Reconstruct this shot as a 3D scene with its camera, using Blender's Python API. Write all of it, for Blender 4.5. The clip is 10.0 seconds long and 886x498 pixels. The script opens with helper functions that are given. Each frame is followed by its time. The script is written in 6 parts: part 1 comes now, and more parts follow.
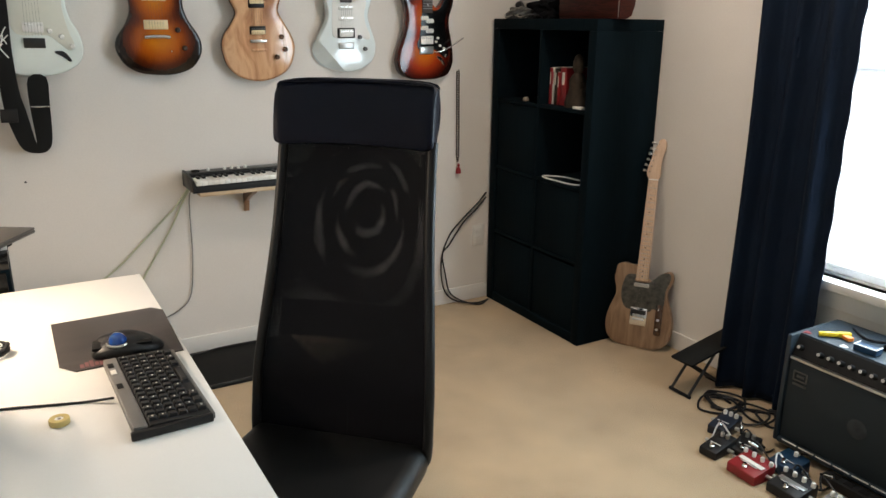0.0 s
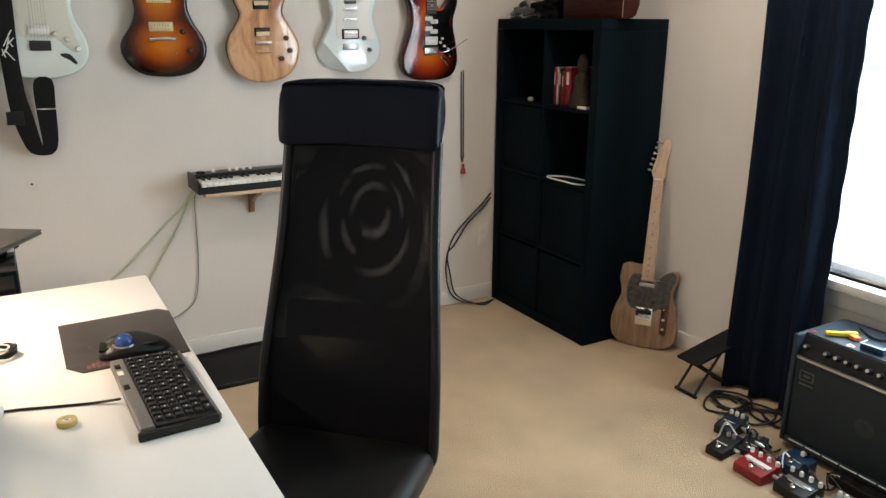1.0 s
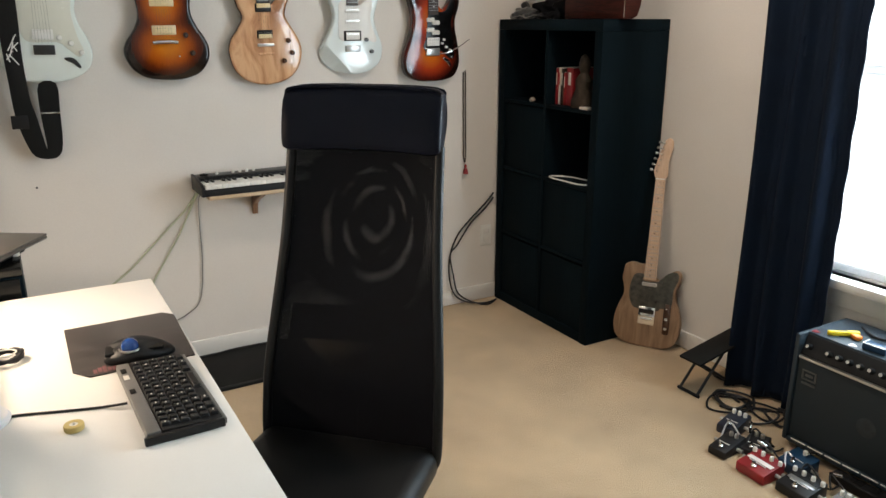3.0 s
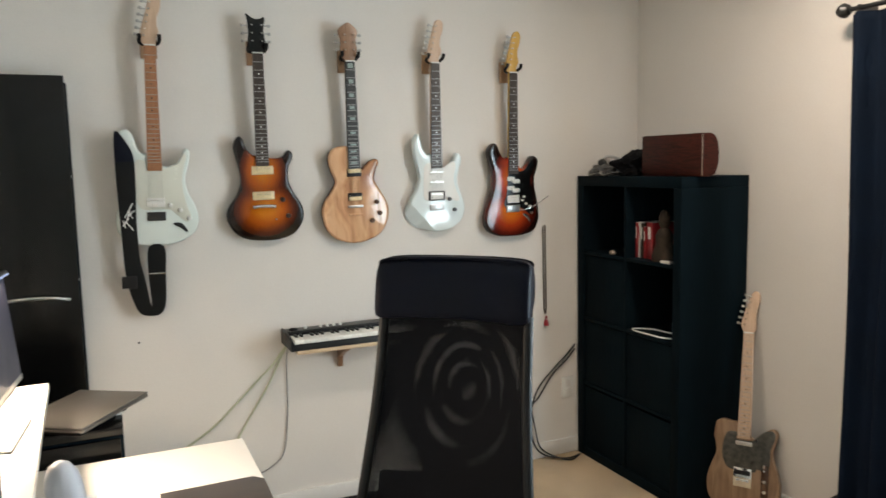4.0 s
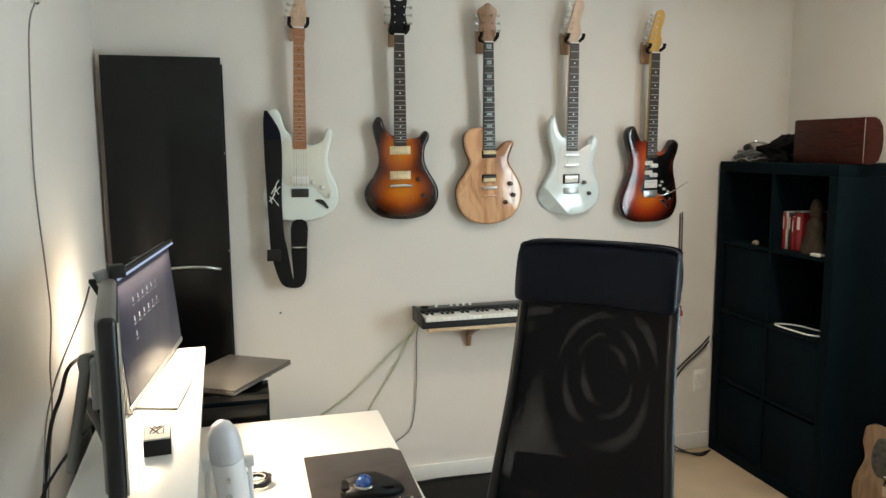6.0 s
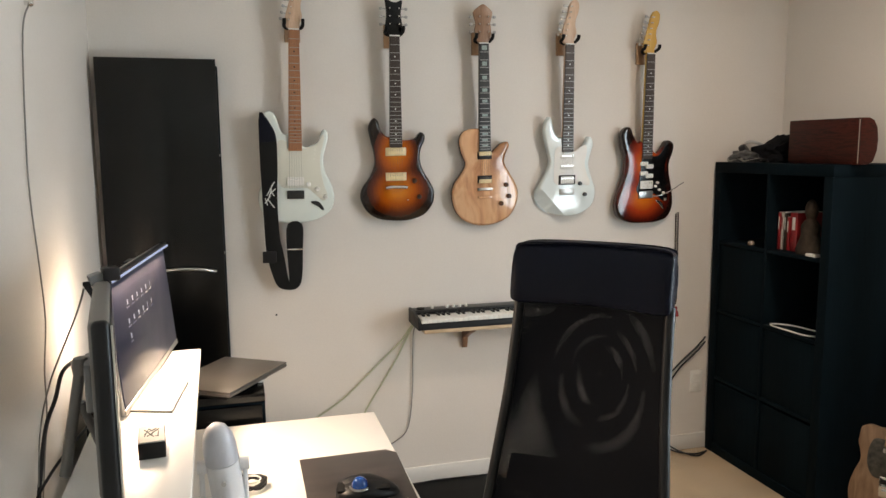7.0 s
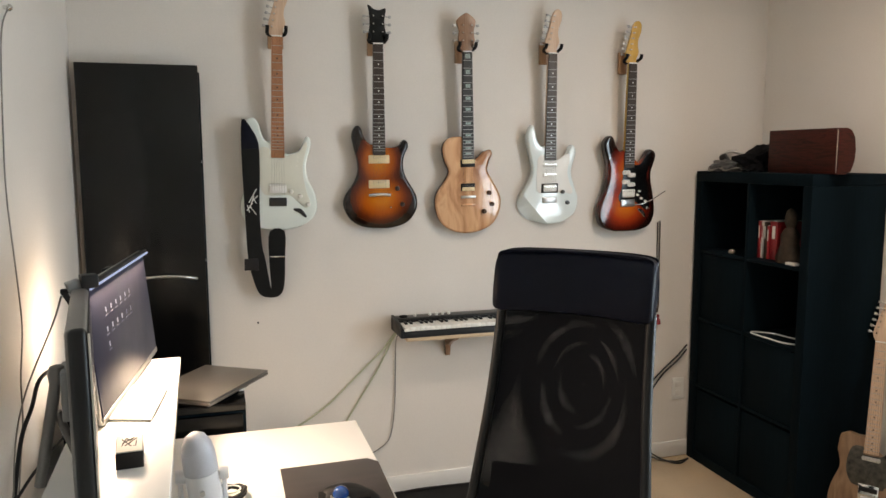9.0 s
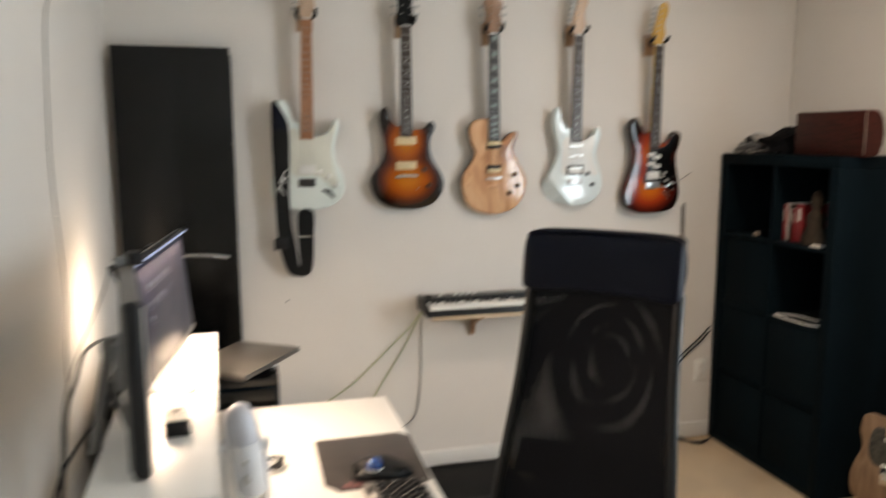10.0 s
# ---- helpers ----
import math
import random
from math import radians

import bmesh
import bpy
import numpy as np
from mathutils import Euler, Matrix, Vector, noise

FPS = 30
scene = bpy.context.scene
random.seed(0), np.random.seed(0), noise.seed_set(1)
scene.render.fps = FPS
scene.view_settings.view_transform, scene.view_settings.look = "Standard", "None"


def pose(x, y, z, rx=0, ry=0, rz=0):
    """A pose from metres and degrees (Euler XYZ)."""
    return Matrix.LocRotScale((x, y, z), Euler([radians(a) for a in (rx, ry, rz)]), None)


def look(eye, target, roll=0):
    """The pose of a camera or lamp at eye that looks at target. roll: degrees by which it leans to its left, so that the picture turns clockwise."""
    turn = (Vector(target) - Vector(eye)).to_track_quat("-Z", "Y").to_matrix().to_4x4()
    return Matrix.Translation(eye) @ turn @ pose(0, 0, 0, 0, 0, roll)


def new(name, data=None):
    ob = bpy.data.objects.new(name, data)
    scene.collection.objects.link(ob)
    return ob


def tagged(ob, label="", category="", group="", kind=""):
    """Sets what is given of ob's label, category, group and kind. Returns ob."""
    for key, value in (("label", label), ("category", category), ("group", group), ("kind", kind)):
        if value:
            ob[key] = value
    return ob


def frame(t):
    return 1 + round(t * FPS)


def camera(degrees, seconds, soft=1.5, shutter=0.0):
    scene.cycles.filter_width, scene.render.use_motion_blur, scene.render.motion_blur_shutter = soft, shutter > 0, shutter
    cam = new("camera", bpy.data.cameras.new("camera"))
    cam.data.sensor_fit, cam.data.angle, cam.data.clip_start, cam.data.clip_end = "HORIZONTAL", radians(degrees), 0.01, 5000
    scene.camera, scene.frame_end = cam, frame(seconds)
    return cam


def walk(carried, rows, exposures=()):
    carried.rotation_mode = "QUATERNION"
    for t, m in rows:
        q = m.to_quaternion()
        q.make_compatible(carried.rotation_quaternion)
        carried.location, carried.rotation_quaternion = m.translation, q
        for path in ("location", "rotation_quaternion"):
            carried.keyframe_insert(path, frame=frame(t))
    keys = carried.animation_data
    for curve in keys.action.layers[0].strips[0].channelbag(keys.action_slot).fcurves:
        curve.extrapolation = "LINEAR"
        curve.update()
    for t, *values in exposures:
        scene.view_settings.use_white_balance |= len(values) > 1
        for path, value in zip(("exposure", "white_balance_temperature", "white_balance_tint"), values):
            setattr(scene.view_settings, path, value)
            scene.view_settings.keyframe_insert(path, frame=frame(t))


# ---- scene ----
cam = camera(60.9, 10.0, 1.5, 0.9)
PATH = [
    (0, (0.037, -0.235, 1.469), (1.009, 1.415, 0.893), 0.6),
    (0.5, (0.034, -0.233, 1.47), (1.001, 1.419, 0.893), 0.2),
    (1, (0.035, -0.235, 1.469), (0.997, 1.422, 0.894), 0.3),
    (1.5, (0.038, -0.236, 1.469), (0.998, 1.421, 0.891), 0.3),
    (2, (0.036, -0.235, 1.467), (0.994, 1.422, 0.887), 0.3),
    (3.3, (0.03, -0.243, 1.5), (0.983, 1.417, 0.921), -0.1),
    (3.5, (0.023, -0.219, 1.514), (0.973, 1.477, 1.045), -0.1),
    (3.7, (0.011, -0.231, 1.536), (0.955, 1.502, 1.205), -0.3),
    (3.8, (0.004, -0.237, 1.549), (0.884, 1.539, 1.285), -0.8),
    (4, (-0.009, -0.245, 1.572), (0.809, 1.567, 1.345), -1.2),
    (4.5, (-0.015, -0.242, 1.571), (0.74, 1.596, 1.341), -1.1),
    (5, (-0.063, -0.231, 1.57), (0.522, 1.664, 1.315), -0.4),
    (5.5, (-0.064, -0.223, 1.573), (0.453, 1.69, 1.302), -0.3),
    (7, (-0.059, -0.222, 1.573), (0.469, 1.689, 1.306), -0.5),
    (7.5, (-0.059, -0.225, 1.574), (0.473, 1.685, 1.312), -0.2),
    (8, (-0.058, -0.224, 1.573), (0.483, 1.684, 1.319), -0.4),
    (8.5, (-0.056, -0.223, 1.573), (0.497, 1.683, 1.321), -0.0),
    (9, (-0.055, -0.221, 1.573), (0.515, 1.68, 1.326), -0.2),
    (9.5, (-0.053, -0.225, 1.572), (0.521, 1.675, 1.325), -0.3),
    (9.8, (-0.054, -0.226, 1.572), (0.519, 1.675, 1.324), -0.3),
    (9.9, (-0.072, -0.237, 1.572), (0.479, 1.666, 1.306), -0.2),
    (10, (-0.099, -0.254, 1.573), (0.422, 1.654, 1.279), -0.1),
]
EXPOSURES = [(0, -0.18, 6650, 16), (3.3, -0.16, 6650, 16), (3.8, -0.05, 6650, 14), (4.2, 0.05, 6550, 14), (4.5, 0.20, 6450, 14), (4.8, 0.20, 6400, 10), (5.1, 0.14, 6450, 8), (5.7, 0.02, 6500, 8), (6.8, -0.13, 6950, 19), (10, -0.13, 6950, 19)]
walk(cam, [(t, look(eye, target, roll)) for t, eye, target, roll in PATH], EXPOSURES)

# ---- world and lights ----
NORTH, EAST, WEST, SOUTH, CEIL = 3.075, 2.66, -0.585, -2.2, 2.6
world = bpy.data.worlds.new("world")
scene.world = world
world.use_nodes = True
sky = world.node_tree.nodes.new("ShaderNodeTexSky")
sky.sky_type, sky.sun_disc, sky.sun_elevation, sky.sun_rotation = "NISHITA", False, radians(40), radians(200)
world.node_tree.links.new(sky.outputs[0], world.node_tree.nodes["Background"].inputs[0])
world.node_tree.nodes["Background"].inputs[1].default_value = 0.12


def area(name, m, w, h, watts, colour, spread=180):
    data = bpy.data.lights.new(name, "AREA")
    data.shape, data.size, data.size_y, data.energy, data.color = "RECTANGLE", w, h, watts, colour
    data.spread = radians(spread)
    ob = new(name, data)
    ob.matrix_world = m
    return ob


# daylight in the window opening, the ceiling lamp, the bar lamp over the screen and the glow behind it
WIN = dict(y0=0.10, y1=1.52, z0=0.565, z1=2.05)
area("window_daylight", look((EAST + 0.006, 0.81, 1.3075), (0, 0.81, 1.3075)), 1.41, 1.475, 60, (0.68, 0.90, 1.0))
area("ceiling_lamp_light", pose(1.90, 1.50, CEIL - 0.07), 0.18, 0.18, 18, (1.0, 0.85, 0.68))
area("light_bar_lamp", pose(-0.283, 1.832, 1.278, 0, -16, -5.7), 0.020, 0.60, 12, (1.0, 0.82, 0.60), 160)
# bodiless lamp added behind the screen for the bright patch on the west wall
area("added_glow_lamp", pose(-0.385, 2.30, 1.04, 0, 90, 0), 0.14, 0.16, 1.9, (1.0, 0.85, 0.64))

# ---- materials ----
def material(name, colour, rough=0.5, metal=0.0, vary=0.12, scale=8.0, fine=0.0, fine_scale=300.0, coat=0.0, bump=0.0, stretch=(1, 1, 1), rough_vary=0.08, sheen=0.0, spec=0.5):
    m = bpy.data.materials.new(name)
    m.use_nodes = True
    n, l = m.node_tree.nodes, m.node_tree.links
    b = n["Principled BSDF"]
    b.inputs["Metallic"].default_value, b.inputs["Coat Weight"].default_value = metal, coat
    b.inputs["Coat Roughness"].default_value = 0.06
    b.inputs["Specular IOR Level"].default_value = spec
    if sheen:
        b.inputs["Sheen Weight"].default_value, b.inputs["Sheen Roughness"].default_value = sheen, 0.5
    co, mp = n.new("ShaderNodeTexCoord"), n.new("ShaderNodeMapping")
    mp.inputs["Scale"].default_value = stretch
    l.new(co.outputs["Object"], mp.inputs[0])
    big, small = n.new("ShaderNodeTexNoise"), n.new("ShaderNodeTexNoise")
    big.inputs["Scale"].default_value, big.inputs["Detail"].default_value = scale, 5
    small.inputs["Scale"].default_value, small.inputs["Detail"].default_value = fine_scale, 3
    l.new(mp.outputs[0], big.inputs[0]), l.new(mp.outputs[0], small.inputs[0])
    ramp = n.new("ShaderNodeMapRange")
    ramp.inputs[1].default_value, ramp.inputs[2].default_value = 0.3, 0.7
    ramp.inputs[3].default_value, ramp.inputs[4].default_value = 1 - vary, 1 + vary
    l.new(big.outputs[0], ramp.inputs[0])
    ramp2 = n.new("ShaderNodeMapRange")
    ramp2.inputs[1].default_value, ramp2.inputs[2].default_value = 0.3, 0.7
    ramp2.inputs[3].default_value, ramp2.inputs[4].default_value = 1 - fine, 1 + fine
    l.new(small.outputs[0], ramp2.inputs[0])
    mul = n.new("ShaderNodeMath")
    mul.operation = "MULTIPLY"
    l.new(ramp.outputs[0], mul.inputs[0]), l.new(ramp2.outputs[0], mul.inputs[1])
    tint = n.new("ShaderNodeVectorMath")
    tint.operation = "SCALE"
    tint.inputs[0].default_value = colour
    l.new(mul.outputs[0], tint.inputs["Scale"])
    l.new(tint.outputs[0], b.inputs["Base Color"])
    rr = n.new("ShaderNodeMapRange")
    rr.inputs[3].default_value, rr.inputs[4].default_value = max(0.02, rough - rough_vary), min(1, rough + rough_vary)
    l.new(big.outputs[0], rr.inputs[0]), l.new(rr.outputs[0], b.inputs["Roughness"])
    if bump:
        bp = n.new("ShaderNodeBump")
        bp.inputs["Strength"].default_value, bp.inputs["Distance"].default_value = 1.0, bump
        l.new(small.outputs[0], bp.inputs["Height"]), l.new(bp.outputs[0], b.inputs["Normal"])
    return m


def ramped(m, source, stops):
    """Drives a material's base colour by a colour ramp over the given socket."""
    n, l = m.node_tree.nodes, m.node_tree.links
    r = n.new("ShaderNodeValToRGB")
    while len(r.color_ramp.elements) < len(stops):
        r.color_ramp.elements.new(0.5)
    for e, (p, c) in zip(r.color_ramp.elements, stops):
        e.position, e.color = p, (*c, 1)
    l.new(source, r.inputs[0])
    l.new(r.outputs[0], n["Principled BSDF"].inputs["Base Color"])
    return r


def wood(name, stops, scale=(14, 3, 2.2), twist=2.5, rough=0.3, coat=0.0):
    """Grain that runs along local z."""
    m = material(name, (0.3, 0.2, 0.1), rough, coat=coat)
    n, l = m.node_tree.nodes, m.node_tree.links
    co, mp, no = n.new("ShaderNodeTexCoord"), n.new("ShaderNodeMapping"), n.new("ShaderNodeTexNoise")
    mp.inputs["Scale"].default_value = scale
    no.inputs["Scale"].default_value, no.inputs["Detail"].default_value, no.inputs["Distortion"].default_value = 2.0, 8, twist
    l.new(co.outputs["Object"], mp.inputs[0]), l.new(mp.outputs[0], no.inputs[0])
    ramped(m, no.outputs[0], stops)
    return m


def burst(name, lower, upper, stops):
    """Sunburst lacquer: dark at the rim, bright in the middle of the two bouts (centre u, v, radius)."""
    m = material(name, (0.3, 0.1, 0.02), 0.14, coat=0.45, rough_vary=0.03, spec=0.35)
    n, l = m.node_tree.nodes, m.node_tree.links
    co = n.new("ShaderNodeTexCoord")
    ends = []
    for cu, cv, ru, rv in (lower, upper):
        mp, ln = n.new("ShaderNodeMapping"), n.new("ShaderNodeVectorMath")
        mp.vector_type = "POINT"
        mp.inputs["Scale"].default_value = (1 / ru, 0, 1 / rv)
        mp.inputs["Location"].default_value = (-cu / ru, 0, -cv / rv)
        ln.operation = "LENGTH"
        l.new(co.outputs["Object"], mp.inputs[0]), l.new(mp.outputs[0], ln.inputs[0])
        ends.append(ln.outputs["Value"])
    mn = n.new("ShaderNodeMath")
    mn.operation = "SMOOTH_MIN"
    mn.inputs[2].default_value = 0.35
    l.new(ends[0], mn.inputs[0]), l.new(ends[1], mn.inputs[1])
    no, mp2, ad = n.new("ShaderNodeTexNoise"), n.new("ShaderNodeMapping"), n.new("ShaderNodeMath")
    mp2.inputs["Scale"].default_value = (60, 4, 5)
    l.new(co.outputs["Object"], mp2.inputs[0]), l.new(mp2.outputs[0], no.inputs[0])
    no.inputs["Detail"].default_value = 4
    ad.operation = "MULTIPLY_ADD"
    ad.inputs[1].default_value = 0.16
    l.new(no.outputs[0], ad.inputs[0]), l.new(mn.outputs[0], ad.inputs[2])
    ramped(m, ad.outputs[0], stops)
    return m


M = {}
M["paint"] = material("wall_paint", (0.70, 0.66, 0.61), 0.75, vary=0.025, scale=1.6, fine=0.02, fine_scale=170, bump=0.0005)
M["ceiling"] = material("ceiling_paint", (0.82, 0.81, 0.78), 0.85, vary=0.02, fine=0.05, fine_scale=120, bump=0.003)
M["trim"] = material("white_trim_paint", (0.72, 0.70, 0.66), 0.35, vary=0.03, scale=5)
M["carpet"] = material("beige_carpet", (0.50, 0.36, 0.215), 0.95, vary=0.15, scale=3.4, fine=0.16, fine_scale=260, bump=0.006, sheen=0.2)
M["black_lam"] = material("black_brown_laminate", (0.0038, 0.0082, 0.0112), 0.5, spec=0.02, vary=0.25, scale=3, fine=0.15, fine_scale=90, stretch=(1, 1, 0.08))
M["black_box"] = material("black_fabric", (0.005, 0.005, 0.006), 0.9, spec=0.1, vary=0.2, fine=0.3, fine_scale=500, bump=0.001)
M["gloss_black"] = material("gloss_black_laminate", (0.003, 0.003, 0.003), 0.22, spec=0.34, vary=0.1, scale=4, rough_vary=0.05)
M["white_lam"] = material("white_laminate", (0.78, 0.76, 0.72), 0.32, vary=0.02, scale=4, fine=0.01)
M["leather"] = material("black_leather", (0.0035, 0.0045, 0.0115), 0.36, spec=0.14, vary=0.15, scale=7, fine=0.1, fine_scale=420, bump=0.0006)
M["seat_leather"] = material("matt_black_leather", (0.0055, 0.0055, 0.0055), 0.42, spec=0.25, vary=0.2, scale=6, fine=0.12, fine_scale=380, bump=0.0008)
M["plastic"] = material("black_plastic", (0.008, 0.008, 0.009), 0.42, spec=0.35, vary=0.1, scale=20, fine=0.05)
M["soft_black"] = material("black_rubber", (0.007, 0.007, 0.007), 0.7, spec=0.2, vary=0.2, scale=15, fine=0.2, fine_scale=250, bump=0.0006)
M["grey_plastic"] = material("grey_plastic", (0.22, 0.22, 0.22), 0.4, vary=0.06)
M["silver"] = material("silver_aluminium", (0.55, 0.54, 0.52), 0.32, metal=0.9, vary=0.05)
M["chrome"] = material("chrome", (0.75, 0.74, 0.72), 0.12, metal=1.0, vary=0.04, rough_vary=0.05)
M["fret_nickel"] = material("worn_nickel", (0.42, 0.41, 0.39), 0.45, metal=1.0, vary=0.05)
M["dark_metal"] = material("dark_steel", (0.05, 0.05, 0.05), 0.35, metal=0.8, vary=0.1)
M["white_plastic"] = material("white_plastic", (0.75, 0.74, 0.70), 0.35, vary=0.03)
M["cream"] = material("cream_plastic", (0.75, 0.60, 0.34), 0.35, vary=0.05)
M["mint"] = material("mint_white_plastic", (0.68, 0.68, 0.59), 0.25, vary=0.03)
M["navy"] = material("navy_curtain_cloth", (0.0032, 0.0085, 0.020), 0.85, vary=0.15, scale=6, fine=0.2, fine_scale=350, bump=0.0008, spec=0.15)
M["white_lacquer"] = material("white_lacquer", (0.74, 0.82, 0.82), 0.14, coat=0.8, vary=0.02, rough_vary=0.03)
M["abalone"] = material("grey_green_shell", (0.30, 0.37, 0.34), 0.25, vary=0.5, scale=120)
M["sonic"] = material("pale_white_lacquer", (0.74, 0.80, 0.75), 0.14, coat=0.8, vary=0.02, rough_vary=0.03)
M["red"] = material("red_enamel", (0.24, 0.010, 0.013), 0.4, vary=0.1)
M["blue"] = material("blue_enamel", (0.008, 0.040, 0.090), 0.3, vary=0.1)
M["ball_blue"] = material("blue_gloss", (0.006, 0.055, 0.27), 0.08, coat=0.6, vary=0.08)
M["arm_grey"] = material("dark_grey_enamel", (0.16, 0.15, 0.14), 0.4, vary=0.1)
M["stand"] = material("satin_silver_paint", (0.42, 0.42, 0.40), 0.4, vary=0.05)
M["badge"] = material("dull_grey_metal", (0.09, 0.09, 0.09), 0.4, metal=0.5, vary=0.1)
M["print"] = material("faded_red_print", (0.17, 0.065, 0.065), 0.5, vary=0.3, scale=60)
M["navy_box"] = material("dark_navy_enamel", (0.008, 0.014, 0.03), 0.35, vary=0.1)
M["binding"] = material("pale_brown_binding", (0.30, 0.24, 0.19), 0.5, vary=0.1)
M["mic"] = material("silver_white_paint", (0.74, 0.75, 0.77), 0.38, vary=0.04, fine=0.06, fine_scale=900)
M["mic_net"] = material("grey_woven_metal", (0.52, 0.53, 0.57), 0.45, metal=0.2, vary=0.05, fine=0.12, fine_scale=900, bump=0.0006)
M["brass"] = material("pale_yellow_card", (0.52, 0.40, 0.14), 0.5, vary=0.1)
M["laptop"] = material("warm_grey_metal", (0.17, 0.155, 0.14), 0.35, metal=0.6, vary=0.05)
M["yellow"] = material("yellow_plastic", (0.80, 0.58, 0.02), 0.4, vary=0.06)
M["orange"] = material("orange_plastic", (0.75, 0.20, 0.02), 0.4, vary=0.06)
M["paper"] = material("white_card", (0.7, 0.66, 0.6), 0.7, vary=0.08)
M["green_cable"] = material("pale_green_cable", (0.46, 0.48, 0.33), 0.5, vary=0.08)
M["grey_cable"] = material("grey_cable", (0.20, 0.19, 0.17), 0.5, vary=0.08)
M["mousepad"] = material("brown_black_mouse_pad", (0.045, 0.038, 0.036), 0.38, vary=0.35, scale=9, fine=0.1, fine_scale=400, stretch=(1, 3, 1))
M["bronze"] = material("dark_bronze", (0.035, 0.024, 0.016), 0.7, spec=0.2, vary=0.4, scale=40)
M["grille"] = material("black_grille_cloth", (0.009, 0.016, 0.021), 0.8, vary=0.12, scale=5, fine=0.35, fine_scale=600, bump=0.0008)
M["spot_grey"] = material("faint_grey_matt", (0.022, 0.026, 0.030), 0.8, vary=0.4, scale=40)
M["tolex"] = material("blue_black_vinyl", (0.013, 0.026, 0.038), 0.45, vary=0.15, fine=0.2, fine_scale=450, bump=0.0008)
M["maple"] = wood("pale_maple", [(0.3, (0.52, 0.345, 0.225)), (0.55, (0.62, 0.43, 0.30)), (0.8, (0.46, 0.29, 0.18))], rough=0.35)
M["roasted"] = wood("roasted_maple", [(0.3, (0.33, 0.135, 0.062)), (0.55, (0.42, 0.185, 0.088)), (0.8, (0.28, 0.11, 0.05))], rough=0.35)
M["crown"] = wood("brown_figured_maple", [(0.3, (0.20, 0.10, 0.055)), (0.55, (0.30, 0.165, 0.095)), (0.8, (0.17, 0.085, 0.045))], rough=0.3)
M["amber"] = wood("amber_maple", [(0.3, (0.52, 0.29, 0.05)), (0.6, (0.62, 0.37, 0.09)), (0.8, (0.48, 0.25, 0.04))], rough=0.2, coat=0.6)
M["rosewood"] = wood("rosewood", [(0.3, (0.028, 0.016, 0.011)), (0.6, (0.05, 0.03, 0.02)), (0.8, (0.02, 0.012, 0.009))], rough=0.45)
M["ebony"] = wood("ebony", [(0.3, (0.012, 0.012, 0.012)), (0.8, (0.025, 0.024, 0.022))], rough=0.4)
M["spalt"] = wood("spalted_maple", [(0.30, (0.33, 0.145, 0.065)), (0.40, (0.52, 0.26, 0.13)), (0.48, (0.66, 0.37, 0.195)), (0.57, (0.72, 0.43, 0.245)), (0.66, (0.60, 0.32, 0.165)), (0.74, (0.44, 0.21, 0.10))], scale=(7, 5, 2.0), twist=1.2, rough=0.18, coat=0.45)
M["walnut"] = wood("dark_walnut_back", [(0.3, (0.05, 0.022, 0.012)), (0.7, (0.10, 0.045, 0.022))], rough=0.25, coat=0.5)
M["ash"] = wood("tan_ash", [(0.28, (0.15, 0.080, 0.040)), (0.5, (0.25, 0.150, 0.085)), (0.66, (0.31, 0.195, 0.118)), (0.8, (0.17, 0.095, 0.05))], scale=(9, 4, 1.4), rough=0.45)
M["mahogany"] = wood("red_mahogany", [(0.3, (0.010, 0.003, 0.0025)), (0.48, (0.055, 0.011, 0.007)), (0.60, (0.022, 0.006, 0.004)), (0.8, (0.036, 0.009, 0.006))], scale=(3, 2, 22), rough=0.4)
M["mahogany"].node_tree.nodes["Principled BSDF"].inputs["Specular IOR Level"].default_value = 0.16
M["pine"] = wood("pale_pine", [(0.3, (0.50, 0.37, 0.24)), (0.7, (0.60, 0.47, 0.32))], scale=(2, 14, 9), rough=0.5)
M["block_wood"] = wood("brown_hanger_wood", [(0.3, (0.30, 0.16, 0.085)), (0.7, (0.42, 0.25, 0.14))], rough=0.4)
M["marble"] = material("marbled_dark_plate", (0.042, 0.040, 0.032), 0.3, vary=0.85, scale=42, coat=0.3)
M["tobacco"] = burst("tobacco_burst", (0.008, 0.135, 0.175, 0.145), (0, 0.30, 0.125, 0.16), [(0.25, (0.56, 0.17, 0.008)), (0.50, (0.40, 0.085, 0.005)), (0.74, (0.11, 0.017, 0.003)), (0.92, (0.007, 0.003, 0.002))])
M["cherry"] = burst("cherry_burst", (-0.01, 0.12, 0.17, 0.14), (0, 0.29, 0.135, 0.17), [(0.25, (0.56, 0.13, 0.010)), (0.55, (0.36, 0.038, 0.008)), (0.82, (0.10, 0.010, 0.005)), (1.0, (0.010, 0.004, 0.003))])

M["screen"] = material("dark_screen", (0.004, 0.004, 0.007), 0.34, vary=0.05, spec=0.25)
M["screen"].node_tree.nodes["Principled BSDF"].inputs["Emission Color"].default_value = (0.07, 0.11, 0.30, 1)
M["screen"].node_tree.nodes["Principled BSDF"].inputs["Emission Strength"].default_value = 0.10
for key, c, s in (("glow_white", (0.70, 0.80, 1.0), 0.45), ("glow_blue", (0.12, 0.20, 0.6), 0.16), ("bar_glow", (0.55, 0.68, 1.0), 0.80), ("sky_glow", (0.86, 0.95, 1.0), 13.0)):
    M[key] = material(key, (0.02, 0.02, 0.02), 0.4)
    M[key].node_tree.nodes["Principled BSDF"].inputs["Emission Color"].default_value = (*c, 1)
    M[key].node_tree.nodes["Principled BSDF"].inputs["Emission Strength"].default_value = s

